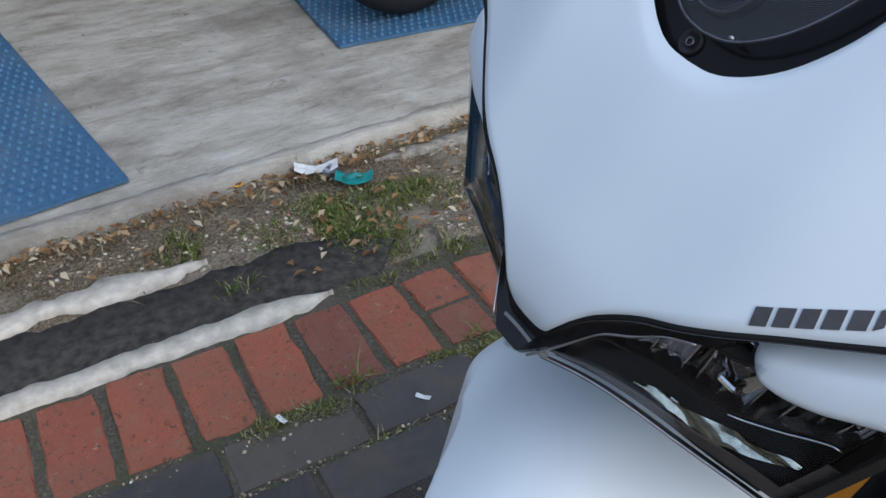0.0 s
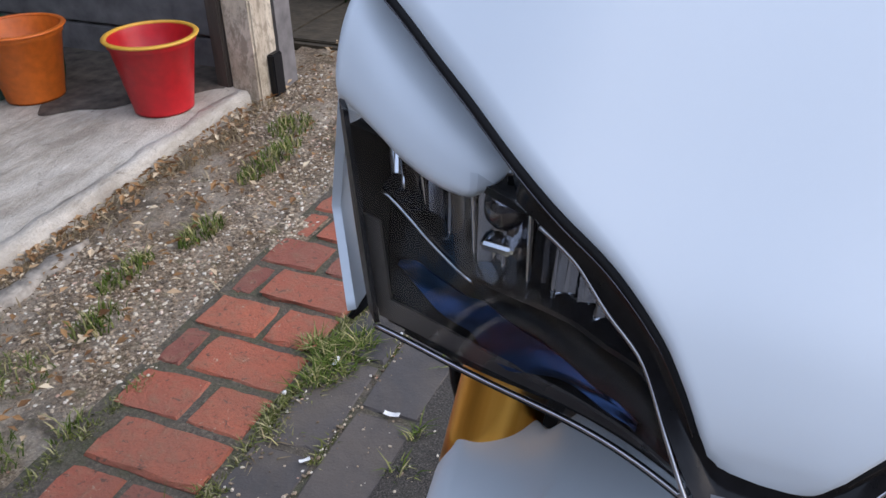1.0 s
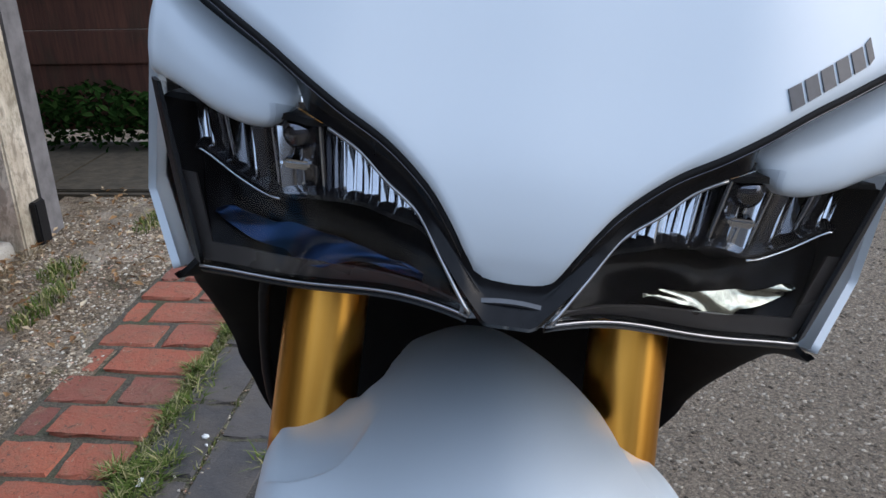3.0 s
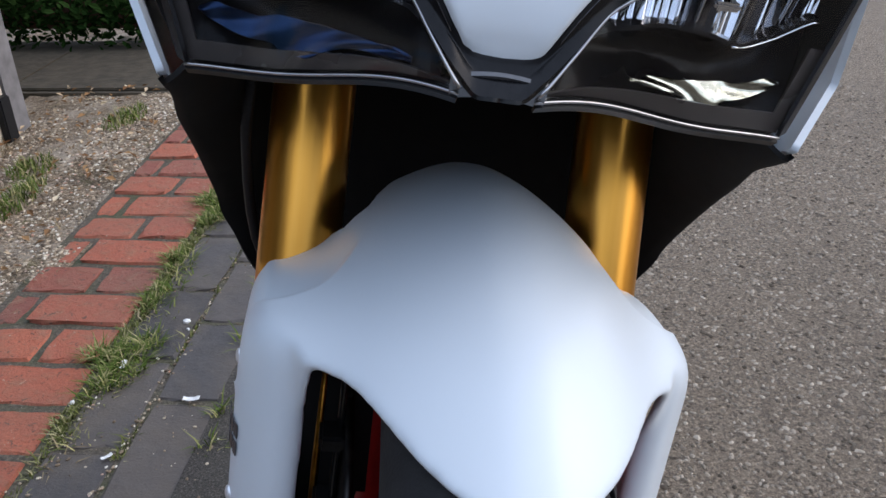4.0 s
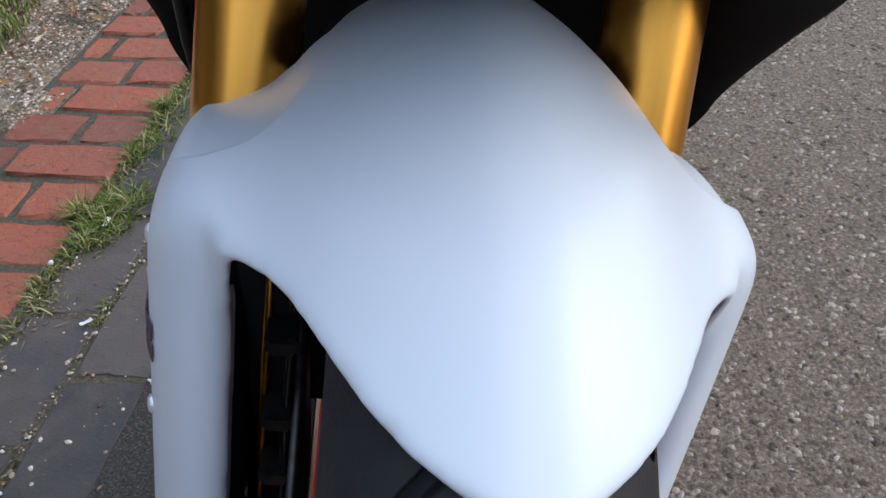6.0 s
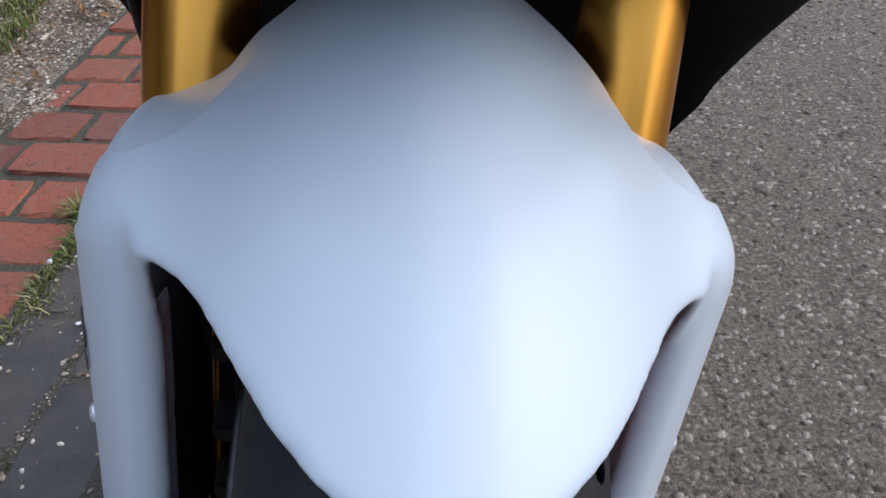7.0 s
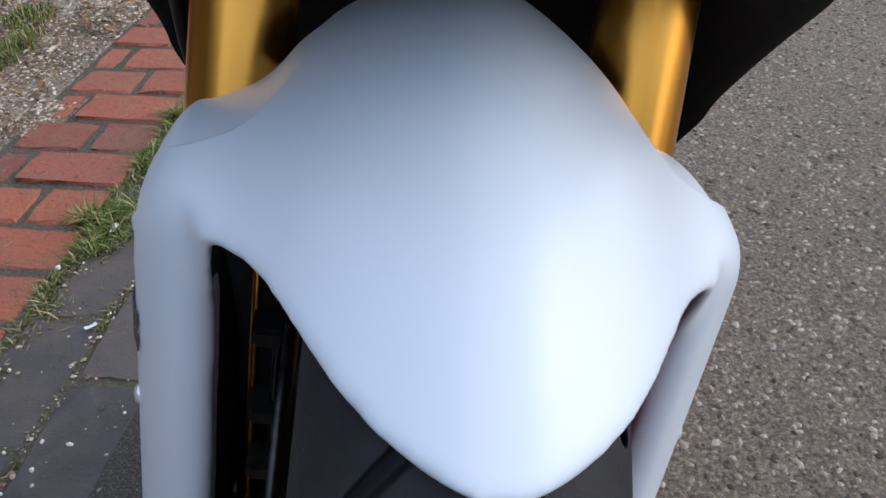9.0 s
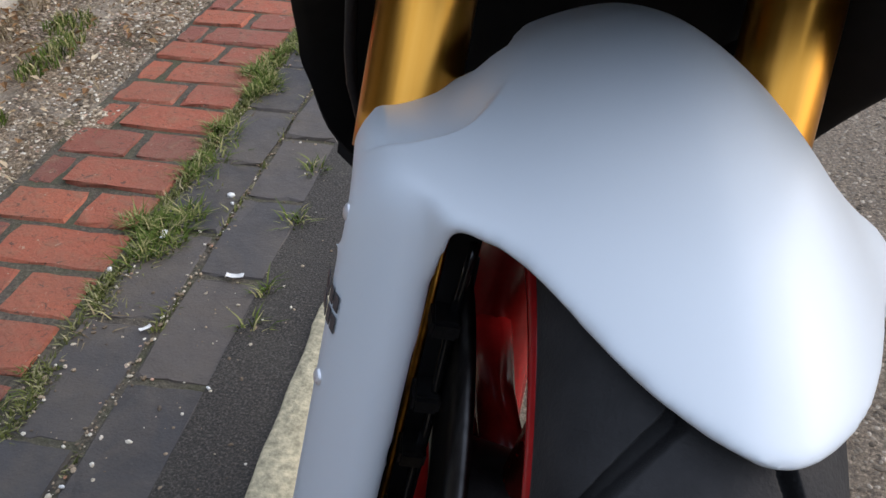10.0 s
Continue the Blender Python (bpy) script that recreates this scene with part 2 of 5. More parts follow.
PAINT, GOLD, LENS = make_paint(), make_gold(), make_glass()
BLACK = plain("black_moulded_plastic", (0.010, 0.010, 0.011), 0.42, 0.0, 0.3, 300, 0.0002, 0.22)
GLOSS = plain("gloss_black_trim", (0.009, 0.009, 0.010), 0.13, 0.0, 0.2, 120, 0.0, 0.45)
BOWL = plain("deep_gloss_black", (0.006, 0.006, 0.007), 0.16, 0.0, 0.2, 50, 0.0, 0.10)
CHANNEL = plain("black_channel_plastic", (0.007, 0.007, 0.008), 0.22, 0.0, 0.3, 160, 0.0, 0.20)
# pale and blue metals that carry the bowls' sky reflections in their colour
PALESTREAK = plain("pale_sky_streak", (0.50, 0.52, 0.45), 0.12, 1.0, 0.4, 150)
BLUESTREAK = plain("blue_sky_streak", (0.026, 0.052, 0.120), 0.36, 1.0, 0.35, 60)
TIP = plain("smoked_clear_moulding", (0.09, 0.093, 0.10), 0.14, 0.0, 0.2, 80, 0.0, 0.6)
# darker copy of the chrome, for facets that mirror something dark
FACET = plain("dark_reflection_chrome", (0.19, 0.19, 0.20), 0.10, 1.0, 0.1, 70)
MATT = plain("matt_black_plastic", (0.013, 0.013, 0.0135), 0.75, 0.0, 0.1, 60, 0.0, 0.12)
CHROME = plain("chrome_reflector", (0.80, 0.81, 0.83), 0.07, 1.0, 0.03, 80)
STEEL = plain("brushed_steel", (0.42, 0.42, 0.43), 0.3, 1.0, 0.1, 200)
DARKSTEEL = plain("dark_worn_steel", (0.05, 0.048, 0.047), 0.4, 1.0, 0.3, 120)
DIMMETAL = plain("dim_smoked_reflector", (0.10, 0.10, 0.11), 0.14, 1.0, 0.2, 80)
SMOKED = plain("smoked_chrome", (0.20, 0.20, 0.215), 0.08, 1.0, 0.08, 60)
REDRIM = plain("red_gloss_rim", (0.34, 0.012, 0.012), 0.22, 0.0, 0.15, 90)
DECAL = plain("dark_grey_decal", (0.045, 0.045, 0.05), 0.4, 0.0, 0.15, 300)
TYRE = make_tyre()
BRICK, PAVER, TARMAC, GUTTER, DIRT, CONCRETE, RUBBER_MAT = make_brick(), make_paver(), make_tarmac(), make_gutter(), make_dirt(), make_concrete(), make_mat()
GRASS = make_blades("green_grass", (0.05, 0.082, 0.014), (0.120, 0.160, 0.032), (0.42, 0.36, 0.17))
WEED = make_blades("mossy_weeds", (0.06, 0.07, 0.02), (0.15, 0.16, 0.045), (0.40, 0.36, 0.19))
STRAW = make_blades("dry_straw", (0.12, 0.085, 0.045), (0.27, 0.20, 0.11), (0.42, 0.34, 0.21))
HEDGE = make_blades("dark_ivy_leaves", (0.008, 0.020, 0.005), (0.016, 0.038, 0.009), (0.03, 0.06, 0.015), 0.0)
FILLET = plain("dirty_concrete", (0.30, 0.265, 0.215), 0.95, 0.0, 0.45, 40, 0.003)
PEBBLES = make_pebbles()
SOIL = plain("dark_damp_soil", (0.052, 0.045, 0.037), 0.95, 0.0, 0.6, 45, 0.004)
JOINT = make_joint()
# brown of the reflected brick and road, put into the rim's base colour
LENSRIM = plain("lens_rim_reflected_brown", (0.060, 0.052, 0.048), 0.28, 0.0, 0.12, 50, 0.0, 0.7)
ROADCHIP = make_blades("road_aggregate", (0.075, 0.058, 0.042), (0.24, 0.198, 0.150), (0.42, 0.355, 0.275))
# darker copy of the gold, with its shade in the colour
DIMGOLD = plain("shaded_gold", (0.42, 0.19, 0.03), 0.35, 1.0, 0.5, 70)
BOLT = plain("bright_zinc", (0.75, 0.76, 0.78), 0.35, 0.6, 0.05, 80)
STUD = plain("worn_blue_rubber", (0.085, 0.20, 0.315), 0.65, 0.0, 0.25, 60)
RENDER_WHITE = plain("old_white_mortar", (0.60, 0.53, 0.43), 0.9, 0.0, 0.25, 35, 0.0015)
LINE = plain("worn_cream_line_paint", (0.52, 0.45, 0.29), 0.85, 0.0, 0.4, 110, 0.002)
REDPLASTIC = plain("red_plastic", (0.50, 0.012, 0.018), 0.38, 0.0, 0.12, 40)
ORANGEPLASTIC = plain("orange_plastic", (0.60, 0.135, 0.015), 0.42, 0.0, 0.15, 40)
YELLOWRIM = plain("yellow_plastic", (0.70, 0.38, 0.05), 0.4, 0.0, 0.1, 40)
GREENBAG = plain("dark_green_sheet", (0.012, 0.05, 0.028), 0.45, 0.0, 0.3, 30, 0.004)
GREYWALL = plain("grey_boarding", (0.16, 0.15, 0.145), 0.85, 0.0, 0.35, 14, 0.002)
POST = make_post()
DARKWOOD = make_wood("dark_stained_timber", (0.035, 0.028, 0.022), (0.08, 0.062, 0.048), (0.12, 0.10, 0.08))
FENCEWOOD = make_wood("red_brown_fence", (0.055, 0.022, 0.014), (0.13, 0.05, 0.03), (0.05, 0.035, 0.02))
PATIO = plain("brown_paving", (0.065, 0.052, 0.033), 0.9, 0.0, 0.35, 25, 0.003)
LITTER = plain("white_litter", (0.75, 0.74, 0.70), 0.7, 0.0, 0.15, 60)
TEAL = plain("teal_wrapper", (0.02, 0.26, 0.24), 0.25, 0.0, 0.3, 60)
LEAFMAT = plain("dead_leaf", (0.42, 0.24, 0.13), 0.8, 0.0, 0.3, 60)


# ---- mesh helpers ----
def mesh_object(name, verts, faces, material, parent=None, smooth=True, label=""):
    me = bpy.data.meshes.new(name)
    me.from_pydata([tuple(v) for v in verts], [], [tuple(f) for f in faces])
    me.update()
    me.materials.append(material)
    if smooth:
        me.polygons.foreach_set("use_smooth", [True] * len(me.polygons))
    ob = new(name, me)
    ob.parent = parent
    if label:
        tagged(ob, label)
    return ob


def part(name, bm, material, parent=None, label="", smooth=False):
    me = bpy.data.meshes.new(name)
    bm.to_mesh(me)
    bm.free()
    me.materials.append(material)
    if smooth:
        me.polygons.foreach_set("use_smooth", [True] * len(me.polygons))
    ob = new(name, me)
    ob.parent = parent
    if label:
        tagged(ob, label)
    return ob


def shell_data(P, thick, flip=False):
    """A grid of points (n x m x 3) as a closed shell: front, back and rim."""
    P = np.asarray(P, float)
    n, m = P.shape[:2]
    du, dv = np.gradient(P, axis=0), np.gradient(P, axis=1)
    N = np.cross(du, dv)
    N /= np.maximum(np.linalg.norm(N, axis=2, keepdims=True), 1e-9)
    if flip:
        N = -N
    Q = P - N * thick
    verts = [*P.reshape(-1, 3), *Q.reshape(-1, 3)]
    idx = np.arange(n * m).reshape(n, m)
    faces = []
    for i in range(n - 1):
        for j in range(m - 1):
            a, b, c, d = idx[i, j], idx[i + 1, j], idx[i + 1, j + 1], idx[i, j + 1]
            faces.append((d, c, b, a) if flip else (a, b, c, d))
            a, b, c, d = (k + n * m for k in (a, b, c, d))
            faces.append((a, b, c, d) if flip else (d, c, b, a))
    ring = [*idx[0, :], *idx[1:, -1], *idx[-1, -2::-1], *idx[-2:0:-1, 0]]
    base = len(verts)
    verts += [P.reshape(-1, 3)[k] for k in ring] + [Q.reshape(-1, 3)[k] for k in ring]
    L = len(ring)
    for k in range(L):
        a, b = base + k, base + (k + 1) % L
        faces.append((a, b, b + L, a + L) if not flip else (a + L, b + L, b, a))
    return verts, faces


def shell(name, P, thick, material, parent=None, flip=False, label=""):
    v, f = shell_data(P, thick, flip)
    return mesh_object(name, v, f, material, parent, True, label)


def tube_data(points, radii, sides=16):
    """A swept round tube through the points."""
    pts = [Vector(p) for p in points]
    verts, faces = [], []
    ref = Vector((0.31, 0.17, 0.93)).normalized()
    for i, p in enumerate(pts):
        d = (pts[min(i + 1, len(pts) - 1)] - pts[max(i - 1, 0)]).normalized()
        a = d.cross(ref).normalized()
        b = d.cross(a)
        r = radii[i] if isinstance(radii, (list, tuple)) else radii
        for k in range(sides):
            w = 2 * math.pi * k / sides
            verts.append(p + (a * math.cos(w) + b * math.sin(w)) * r)
    for i in range(len(pts) - 1):
        for k in range(sides):
            a, b = i * sides + k, i * sides + (k + 1) % sides
            faces.append((a, b, b + sides, a + sides))
    faces.append(tuple(range(sides))[::-1])
    faces.append(tuple((len(pts) - 1) * sides + k for k in range(sides)))
    return verts, faces


def tube(name, points, radii, material, parent=None, sides=16, label=""):
    v, f = tube_data(points, radii, sides)
    return mesh_object(name, v, f, material, parent, True, label)


def lathe_data(profile, sides=48, axis="z"):
    """Profile of (radius, height) turned round an axis through the origin."""
    verts, faces = [], []
    for r, h in profile:
        for k in range(sides):
            w = 2 * math.pi * k / sides
            c, s = r * math.cos(w), r * math.sin(w)
            verts.append((c, s, h) if axis == "z" else (h, c, s))
    for i in range(len(profile) - 1):
        for k in range(sides):
            a, b = i * sides + k, i * sides + (k + 1) % sides
            faces.append((a, b, b + sides, a + sides))
    return verts, faces


def box_bm(x0, x1, y0, y1, z0, z1, bevel=0.0):
    bm = bmesh.new()
    bmesh.ops.create_cube(bm, size=1.0)
    for v in bm.verts:
        v.co = ((x0 + x1) / 2 + v.co.x * (x1 - x0), (y0 + y1) / 2 + v.co.y * (y1 - y0), (z0 + z1) / 2 + v.co.z * (z1 - z0))
    if bevel:
        bmesh.ops.bevel(bm, geom=bm.edges[:], offset=bevel, segments=2, affect="EDGES")
    return bm


def table(rows):
    """A smooth function through (x, y) pairs."""
    xs, ys = np.array([r[0] for r in rows], float), np.array([r[1] for r in rows], float)
    h = np.diff(xs)
    d = np.diff(ys) / h
    s = np.zeros(len(xs))
    s[1:-1] = np.where(d[:-1] * d[1:] > 0, 2 * d[:-1] * d[1:] / np.where(d[:-1] + d[1:] == 0, 1, d[:-1] + d[1:]), 0)
    s[0], s[-1] = d[0], d[-1]

    def f(x):
        x = np.clip(np.asarray(x, float), xs[0], xs[-1])
        i = np.clip(np.searchsorted(xs, x) - 1, 0, len(xs) - 2)
        u = (x - xs[i]) / h[i]
        return (ys[i] * (1 + 2 * u) * (1 - u) ** 2 + s[i] * h[i] * u * (1 - u) ** 2 + ys[i + 1] * u * u * (3 - 2 * u) + s[i + 1] * h[i] * u * u * (u - 1))

    return f


# ---- the ground ----
ground = mesh_object("ground", [(-300, -300, -0.03), (300, -300, -0.03), (300, 300, -0.03), (-300, 300, -0.03)], [(0, 1, 2, 3)], DIRT)
tagged(ground, "brown earth stretching away under everything", "ground", kind="structure")
road = mesh_object("road", [(-0.02, -60, 0), (7, -60, 0), (7, 60, 0), (-0.02, 60, 0), (-0.02, -60, -0.029), (7, -60, -0.029), (7, 60, -0.029), (-0.02, 60, -0.029)],
                   [(0, 1, 2, 3), (4, 5, 1, 0), (5, 6, 2, 1), (6, 7, 3, 2), (7, 4, 0, 3)], TARMAC, smooth=False)
tagged(road, "grey tarmac with worn pale aggregate", "road", kind="structure")


def height_grid(name, x0, x1, y0, y1, step, fn, material, label, category):
    nx, ny = int((x1 - x0) / step) + 1, int((y1 - y0) / step) + 1
    xs, ys = np.linspace(x0, x1, nx), np.linspace(y0, y1, ny)
    verts = [(x, y, fn(x, y)) for x in xs for y in ys]
    faces = [(i * ny + j, (i + 1) * ny + j, (i + 1) * ny + j + 1, i * ny + j + 1) for i in range(nx - 1) for j in range(ny - 1)]
    return tagged(mesh_object(name, verts, faces, material), label, category, kind="structure")


# tarmac beside the bike, with the bike's shade in its darker colour
height_grid("gutter_strip", -0.205, -0.022, -4, 6, 0.03, lambda x, y: -0.003 + 0.002 * noise.noise((x * 9, y * 9, 0)), GUTTER,
            "worn tarmac strip beside the paving bricks, toned dark for the bike's shade", "tarmac strip")


def dirt_height(x, y):
    return -0.012 + 0.012 * noise.noise((x * 4, y * 4, 1)) + 0.006 * noise.noise((x * 17, y * 17, 2))


height_grid("verge", -1.32, -0.64, -3.0, 3.2, 0.02, dirt_height, DIRT, "stony brown earth verge with weeds", "verge")


# ---- the motorcycle ----
bike = new("motorcycle")
bike.matrix_world = pose(0.0758, 0.0041, 0, 0, 8.667, 3.09)
tagged(bike, "white sports motorcycle with gold forks and a red wheel", "motorcycle")

HOOD_SLOPE = 0.094 / 0.131
edge_z = table([(0, .7305), (.010, .7310), (.016, .7335), (.022, .744), (.029, .755), (.039, .767), (.058, .7815), (.076, .7905), (.092, .7988), (.113, .8095), (.132, .8177), (.150, .8258), (.165, .8325), (.185, .845), (.24, .87)])
open_z = table([(0, .8745), (.010, .8748), (.018, .8762), (.026, .8792), (.034, .8835), (.042, .8892), (.050, .8972), (.060, .9110), (.068, .928), (.078, .955), (.12, 1.0), (.16, 1.015), (.3, 1.04)])
dome_z = table([(.70, 0), (.733, 0), (.745, .006), (.76, .012), (.78, .017), (.81, .020), (.87, .025), (1.1, .03)])


def base_y(z):
    """The sloping plane behind the nose panel."""
    return -1.02 + (z - 0.732) * HOOD_SLOPE


def hood_y(z, x=0.0):
    """How far forward the domed nose panel lies."""
    x = abs(x)
    fall = 1.0 if x < 0.075 else (0.5 + 0.5 * math.cos(math.pi * (x - 0.075) / 0.10) if x < 0.175 else 0.0)
    return base_y(z) - float(dome_z(z)) * fall / 0.812


def hood_point(l, z):
    """A point of the hood: l metres out along its width, at the height z."""
    s, a = (1 if l >= 0 else -1), abs(l)
    R, A = 0.075, 0.150
    y = hood_y(z, a)
    y -= 0.002 * math.exp(-(a / 0.03) ** 2) * min(1, max(0, (z - .735) / 0.05))
    if a > A:
        w = min((a - A) / R, 1.35)
        x = A + R * math.sin(w)
        y += R * (1 - math.cos(w))
        rest = a - A - R * w
        if rest > 0:
            x += rest * math.cos(1.35)
            y += rest * math.sin(1.35)
    else:
        x = a
    return (s * x, y, z)


def build_hood():
    ls = np.concatenate([-np.linspace(.42, .21, 8), -np.linspace(.20, .005, 52), np.linspace(-.004, .004, 3), np.linspace(.005, .20, 52), np.linspace(.21, .42, 8)])
    P = []
    for l in ls:
        x = abs(hood_point(l, .8)[0])
        lo, hi = float(edge_z(x)), float(open_z(min(abs(l), .3)))
        col = []
        for v in np.linspace(0, 1, 40):
            z = lo + (hi - lo) * v
            p = Vector(hood_point(l, z))
            d = min(v * (hi - lo), (1 - v) * (hi - lo)) / 0.007      # rolled edge
            if d < 1:
                p.y += 0.004 * (1 - math.sqrt(max(0, 1 - (1 - d) ** 2)))
            col.append(p)
        P.append(col)
    shell("nose_fairing", P, 0.004, PAINT, bike, flip=False, label="white satin painted nose panel")


build_hood()


lens_top = table([(.010, .717), (.016, .722), (.029, .7375), (.042, .7535), (.056, .7625), (.070, .7725), (.098, .784)])


def ease(q):
    q = max(0.0, min(1.0, q))
    return q * q * (3 - 2 * q)


def lens_curves():
    low = lambda a: Vector((0.016 + 0.128 * a, -1.017 + 0.056 * a + 0.004 * math.sin(math.pi * a), 0.717 - 0.020 * a + 0.004 * math.sin(2 * math.pi * a) * (1 - a)))

    def high(a):
        x = 0.016 + 0.156 * a ** 1.05
        if x < 0.098:
            z = float(lens_top(x))
            return Vector((x, base_y(z) + 0.001, z))
        k = (x - 0.098) / 0.074
        return Vector((x, base_y(0.784) + 0.001 + 0.022 * k + 0.014 * ease(k * 2.5), 0.784 - 0.005 * ease(k * 2.5)))

    return low, high


def lens_point(a, b, inset=0.0):
    low, high = lens_curves()
    p = low(a).lerp(high(a), b)
    p.y -= 0.006 * math.sin(math.pi * b) * math.sin(math.pi * min(1, a * 1.2))
    p.y += inset
    return p


def mirrored(P, s):
    return [[(p[0] * s, p[1], p[2]) for p in row] for row in P]


def build_headlight(s):
    """One headlight unit; s is +1 or -1 for the side."""
    lamp = shell("headlight", mirrored([[lens_point(a, b) for b in np.linspace(0, 1, 24)] for a in np.linspace(0, 1, 40)], s), 0.002, LENS, bike, flip=s < 0,
                 label="clear headlight lens over a dark housing")
    lamp.visible_shadow = False
    # housing: a dark bowl behind the lens
    P = []
    for a in np.linspace(-0.01, 1.01, 30):
        row = []
        for b in np.linspace(-0.02, 1.02, 20):
            d = 0.055 * (max(0.0, min(1, 20 * (b + .02))) * max(0.0, min(1, 25 * (1.02 - b))) * max(0, min(1, 10 * (a + .01))) * max(0, min(1, 10 * (1.01 - a))))
            row.append(lens_point(min(max(a, 0), 1), min(max(b, 0), 1) * (1 - 0.10 * ease((a - 0.40) / 0.15)), 0.007 + d))
        P.append(row)
    shell("housing", mirrored(P, s), 0.003, MATT, lamp, flip=s < 0, label="matt black housing bowl")
    # upper reflector: vertical polished facets, each a shallow trough of its own tilt
    shelf = table([(0.05, .93), (0.22, .70), (0.42, .55), (0.66, .46), (0.78, .52), (0.90, .64)])
    starts = (0.140, 0.200, 0.255, 0.310, 0.365, 0.420, 0.485, 0.560, 0.650, 0.735, 0.815, 0.875, 0.935)
    leans = (0.46, 0.40, 0.47, 0.42, 0.45, 0.36, 0.05, 0.30, 0.12, 0.40, 0.10, 0.45)      # fall back with height
    for k in range(12):
        a0, a1 = starts[k] + 0.004, starts[k + 1] - 0.003
        P = []
        for a in np.linspace(a0, a1, 7):
            u = (a - a0) / (a1 - a0)
            b0 = float(shelf(a)) + 0.01
            z0 = lens_point(a, b0).z
            col = []
            for v in np.linspace(0, 1, 9):
                p = lens_point(a, b0 + (0.985 - b0) * v)
                q = lens_point(a, b0)
                p.y = q.y + 0.016 + leans[k] * (p.z - z0) + 0.004 * math.sin(math.pi * u) + 0.003 * math.sin(k * 2.4) * (u - 0.5)
                p.y = max(p.y, lens_point(a, b0 + (0.985 - b0) * v).y + 0.004)
                col.append(p)
            P.append(col)
        # dark reflections come from the darker chrome; tubes add bright edge lines
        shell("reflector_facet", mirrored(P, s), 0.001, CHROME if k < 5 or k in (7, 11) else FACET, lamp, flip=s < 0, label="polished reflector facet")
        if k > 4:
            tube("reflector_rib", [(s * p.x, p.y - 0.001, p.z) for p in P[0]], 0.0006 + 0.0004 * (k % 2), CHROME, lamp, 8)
    # bulb shroud with its clip
    c = lens_point(0.56, 0.82, 0.018)
    v, f = lathe_data([(0.0, -0.008), (0.004, -0.0075), (0.007, -0.005), (0.0085, 0.0), (0.0088, 0.010), (0.006, 0.014)], 24)
    mesh_object("bulb_shroud", [(s * c.x + p[0], c.y + p[2], c.z + p[1]) for p in v], f, SMOKED, lamp)
    part("bulb_clip", box_bm(s * c.x - 0.006, s * c.x + 0.006, c.y - 0.008, c.y + 0.002, c.z - 0.0155, c.z - 0.0115, 0.0012), CHROME, lamp, "small bright clip")
    # shelf below the reflector with a bright lip
    P = [[lens_point(a, float(shelf(a)), 0.008 + 0.040 * v) for v in np.linspace(0, 1, 4)] for a in np.linspace(0.08, 0.93, 28)]
    shell("reflector_shelf", mirrored(P, s), 0.002, GLOSS, lamp, flip=s > 0)
    tube("bright_lip", [(s * p.x, p.y, p.z) for p in (lens_point(a, float(shelf(a)), 0.006) for a in np.linspace(0.64, 0.93, 12))], 0.0006, CHROME, lamp, 6)
    # lower glossy bowl, hollowed towards its middle
    P = []
    for a in np.linspace(0.06, 0.95, 40):
        row = []
        for v in np.linspace(0, 1, 26):
            bb = 0.03 + (float(shelf(a)) - 0.05) * v
            hollow = math.sin(math.pi * (a - 0.06) / 0.89) ** 0.6
            row.append(lens_point(a, bb, 0.008 + 0.022 * math.sin(math.pi * v) ** 0.8 * hollow + 0.020 * v * v))
        P.append(row)
    shell("lower_bowl", mirrored(P, s), 0.002, BOWL, lamp, flip=s < 0, label="glossy black lower bowl")
    # polished wing-shaped strip added low in the bowl as its sky reflection
    mid = table([(0.36, .175), (0.50, .165), (0.62, .160), (0.72, .175), (0.82, .215), (0.92, .265)])
    up = table([(0.36, .004), (0.42, .030), (0.52, .035), (0.60, .048), (0.70, .055), (0.76, .040), (0.86, .040), (0.92, .006)])
    down = table([(0.36, .004), (0.42, .022), (0.52, .024), (0.58, .045), (0.64, .085), (0.69, .085), (0.73, .035), (0.82, .045), (0.90, .030), (0.92, .006)])
    P = []
    first = 0.33 if s > 0 else 0.16
    for w in np.linspace(0.36, 0.92, 40):
        a = first + (w - 0.36) * (0.92 - first) / 0.56
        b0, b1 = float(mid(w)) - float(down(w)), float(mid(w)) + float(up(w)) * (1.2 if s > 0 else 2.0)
        base = lens_point(a, 0.10)
        row = []
        for v in np.linspace(0, 1, 9):
            p = lens_point(a, b0 + (b1 - b0) * v)
            p.y = max(p.y + 0.0035, base.y + 0.006 + 0.62 * (p.z - base.z) + 0.0012 * math.sin(23 * a + 5 * v))
            row.append(p)
        P.append(row)
    shell("light_guide", mirrored(P, s), 0.001, PALESTREAK if s > 0 else BLUESTREAK, lamp, flip=s < 0, label="pale strip standing in for reflected sky" if s > 0 else "blue strip standing in for reflected sky")
    # bright edge strips of the lens
    low, high = lens_curves()
    tube("inner_lens_edge", [(s * p.x, p.y - 0.001, p.z) for p in (high(a) for a in np.linspace(0, 0.45, 24))], 0.0008, STEEL, lamp, 6)
    rim = [[lens_point(a, 0.11 * v, 0.0052) for v in np.linspace(0, 1, 5)] for a in np.linspace(0, 1, 40)]
    shell("lower_lens_rim", mirrored(rim, s), 0.0012, LENSRIM, lamp, flip=s < 0, label="moulded lens rim, browned for what it reflects")
    rim = [[lens_point(0.945 + 0.055 * v, bb, 0.0052) for v in np.linspace(0, 1, 4)] for bb in np.linspace(0.10, 0.50, 14)]
    shell("outer_lens_rim", mirrored(rim, s), 0.0012, LENSRIM, lamp, flip=s > 0, label="moulded lens rim, browned for what it reflects")
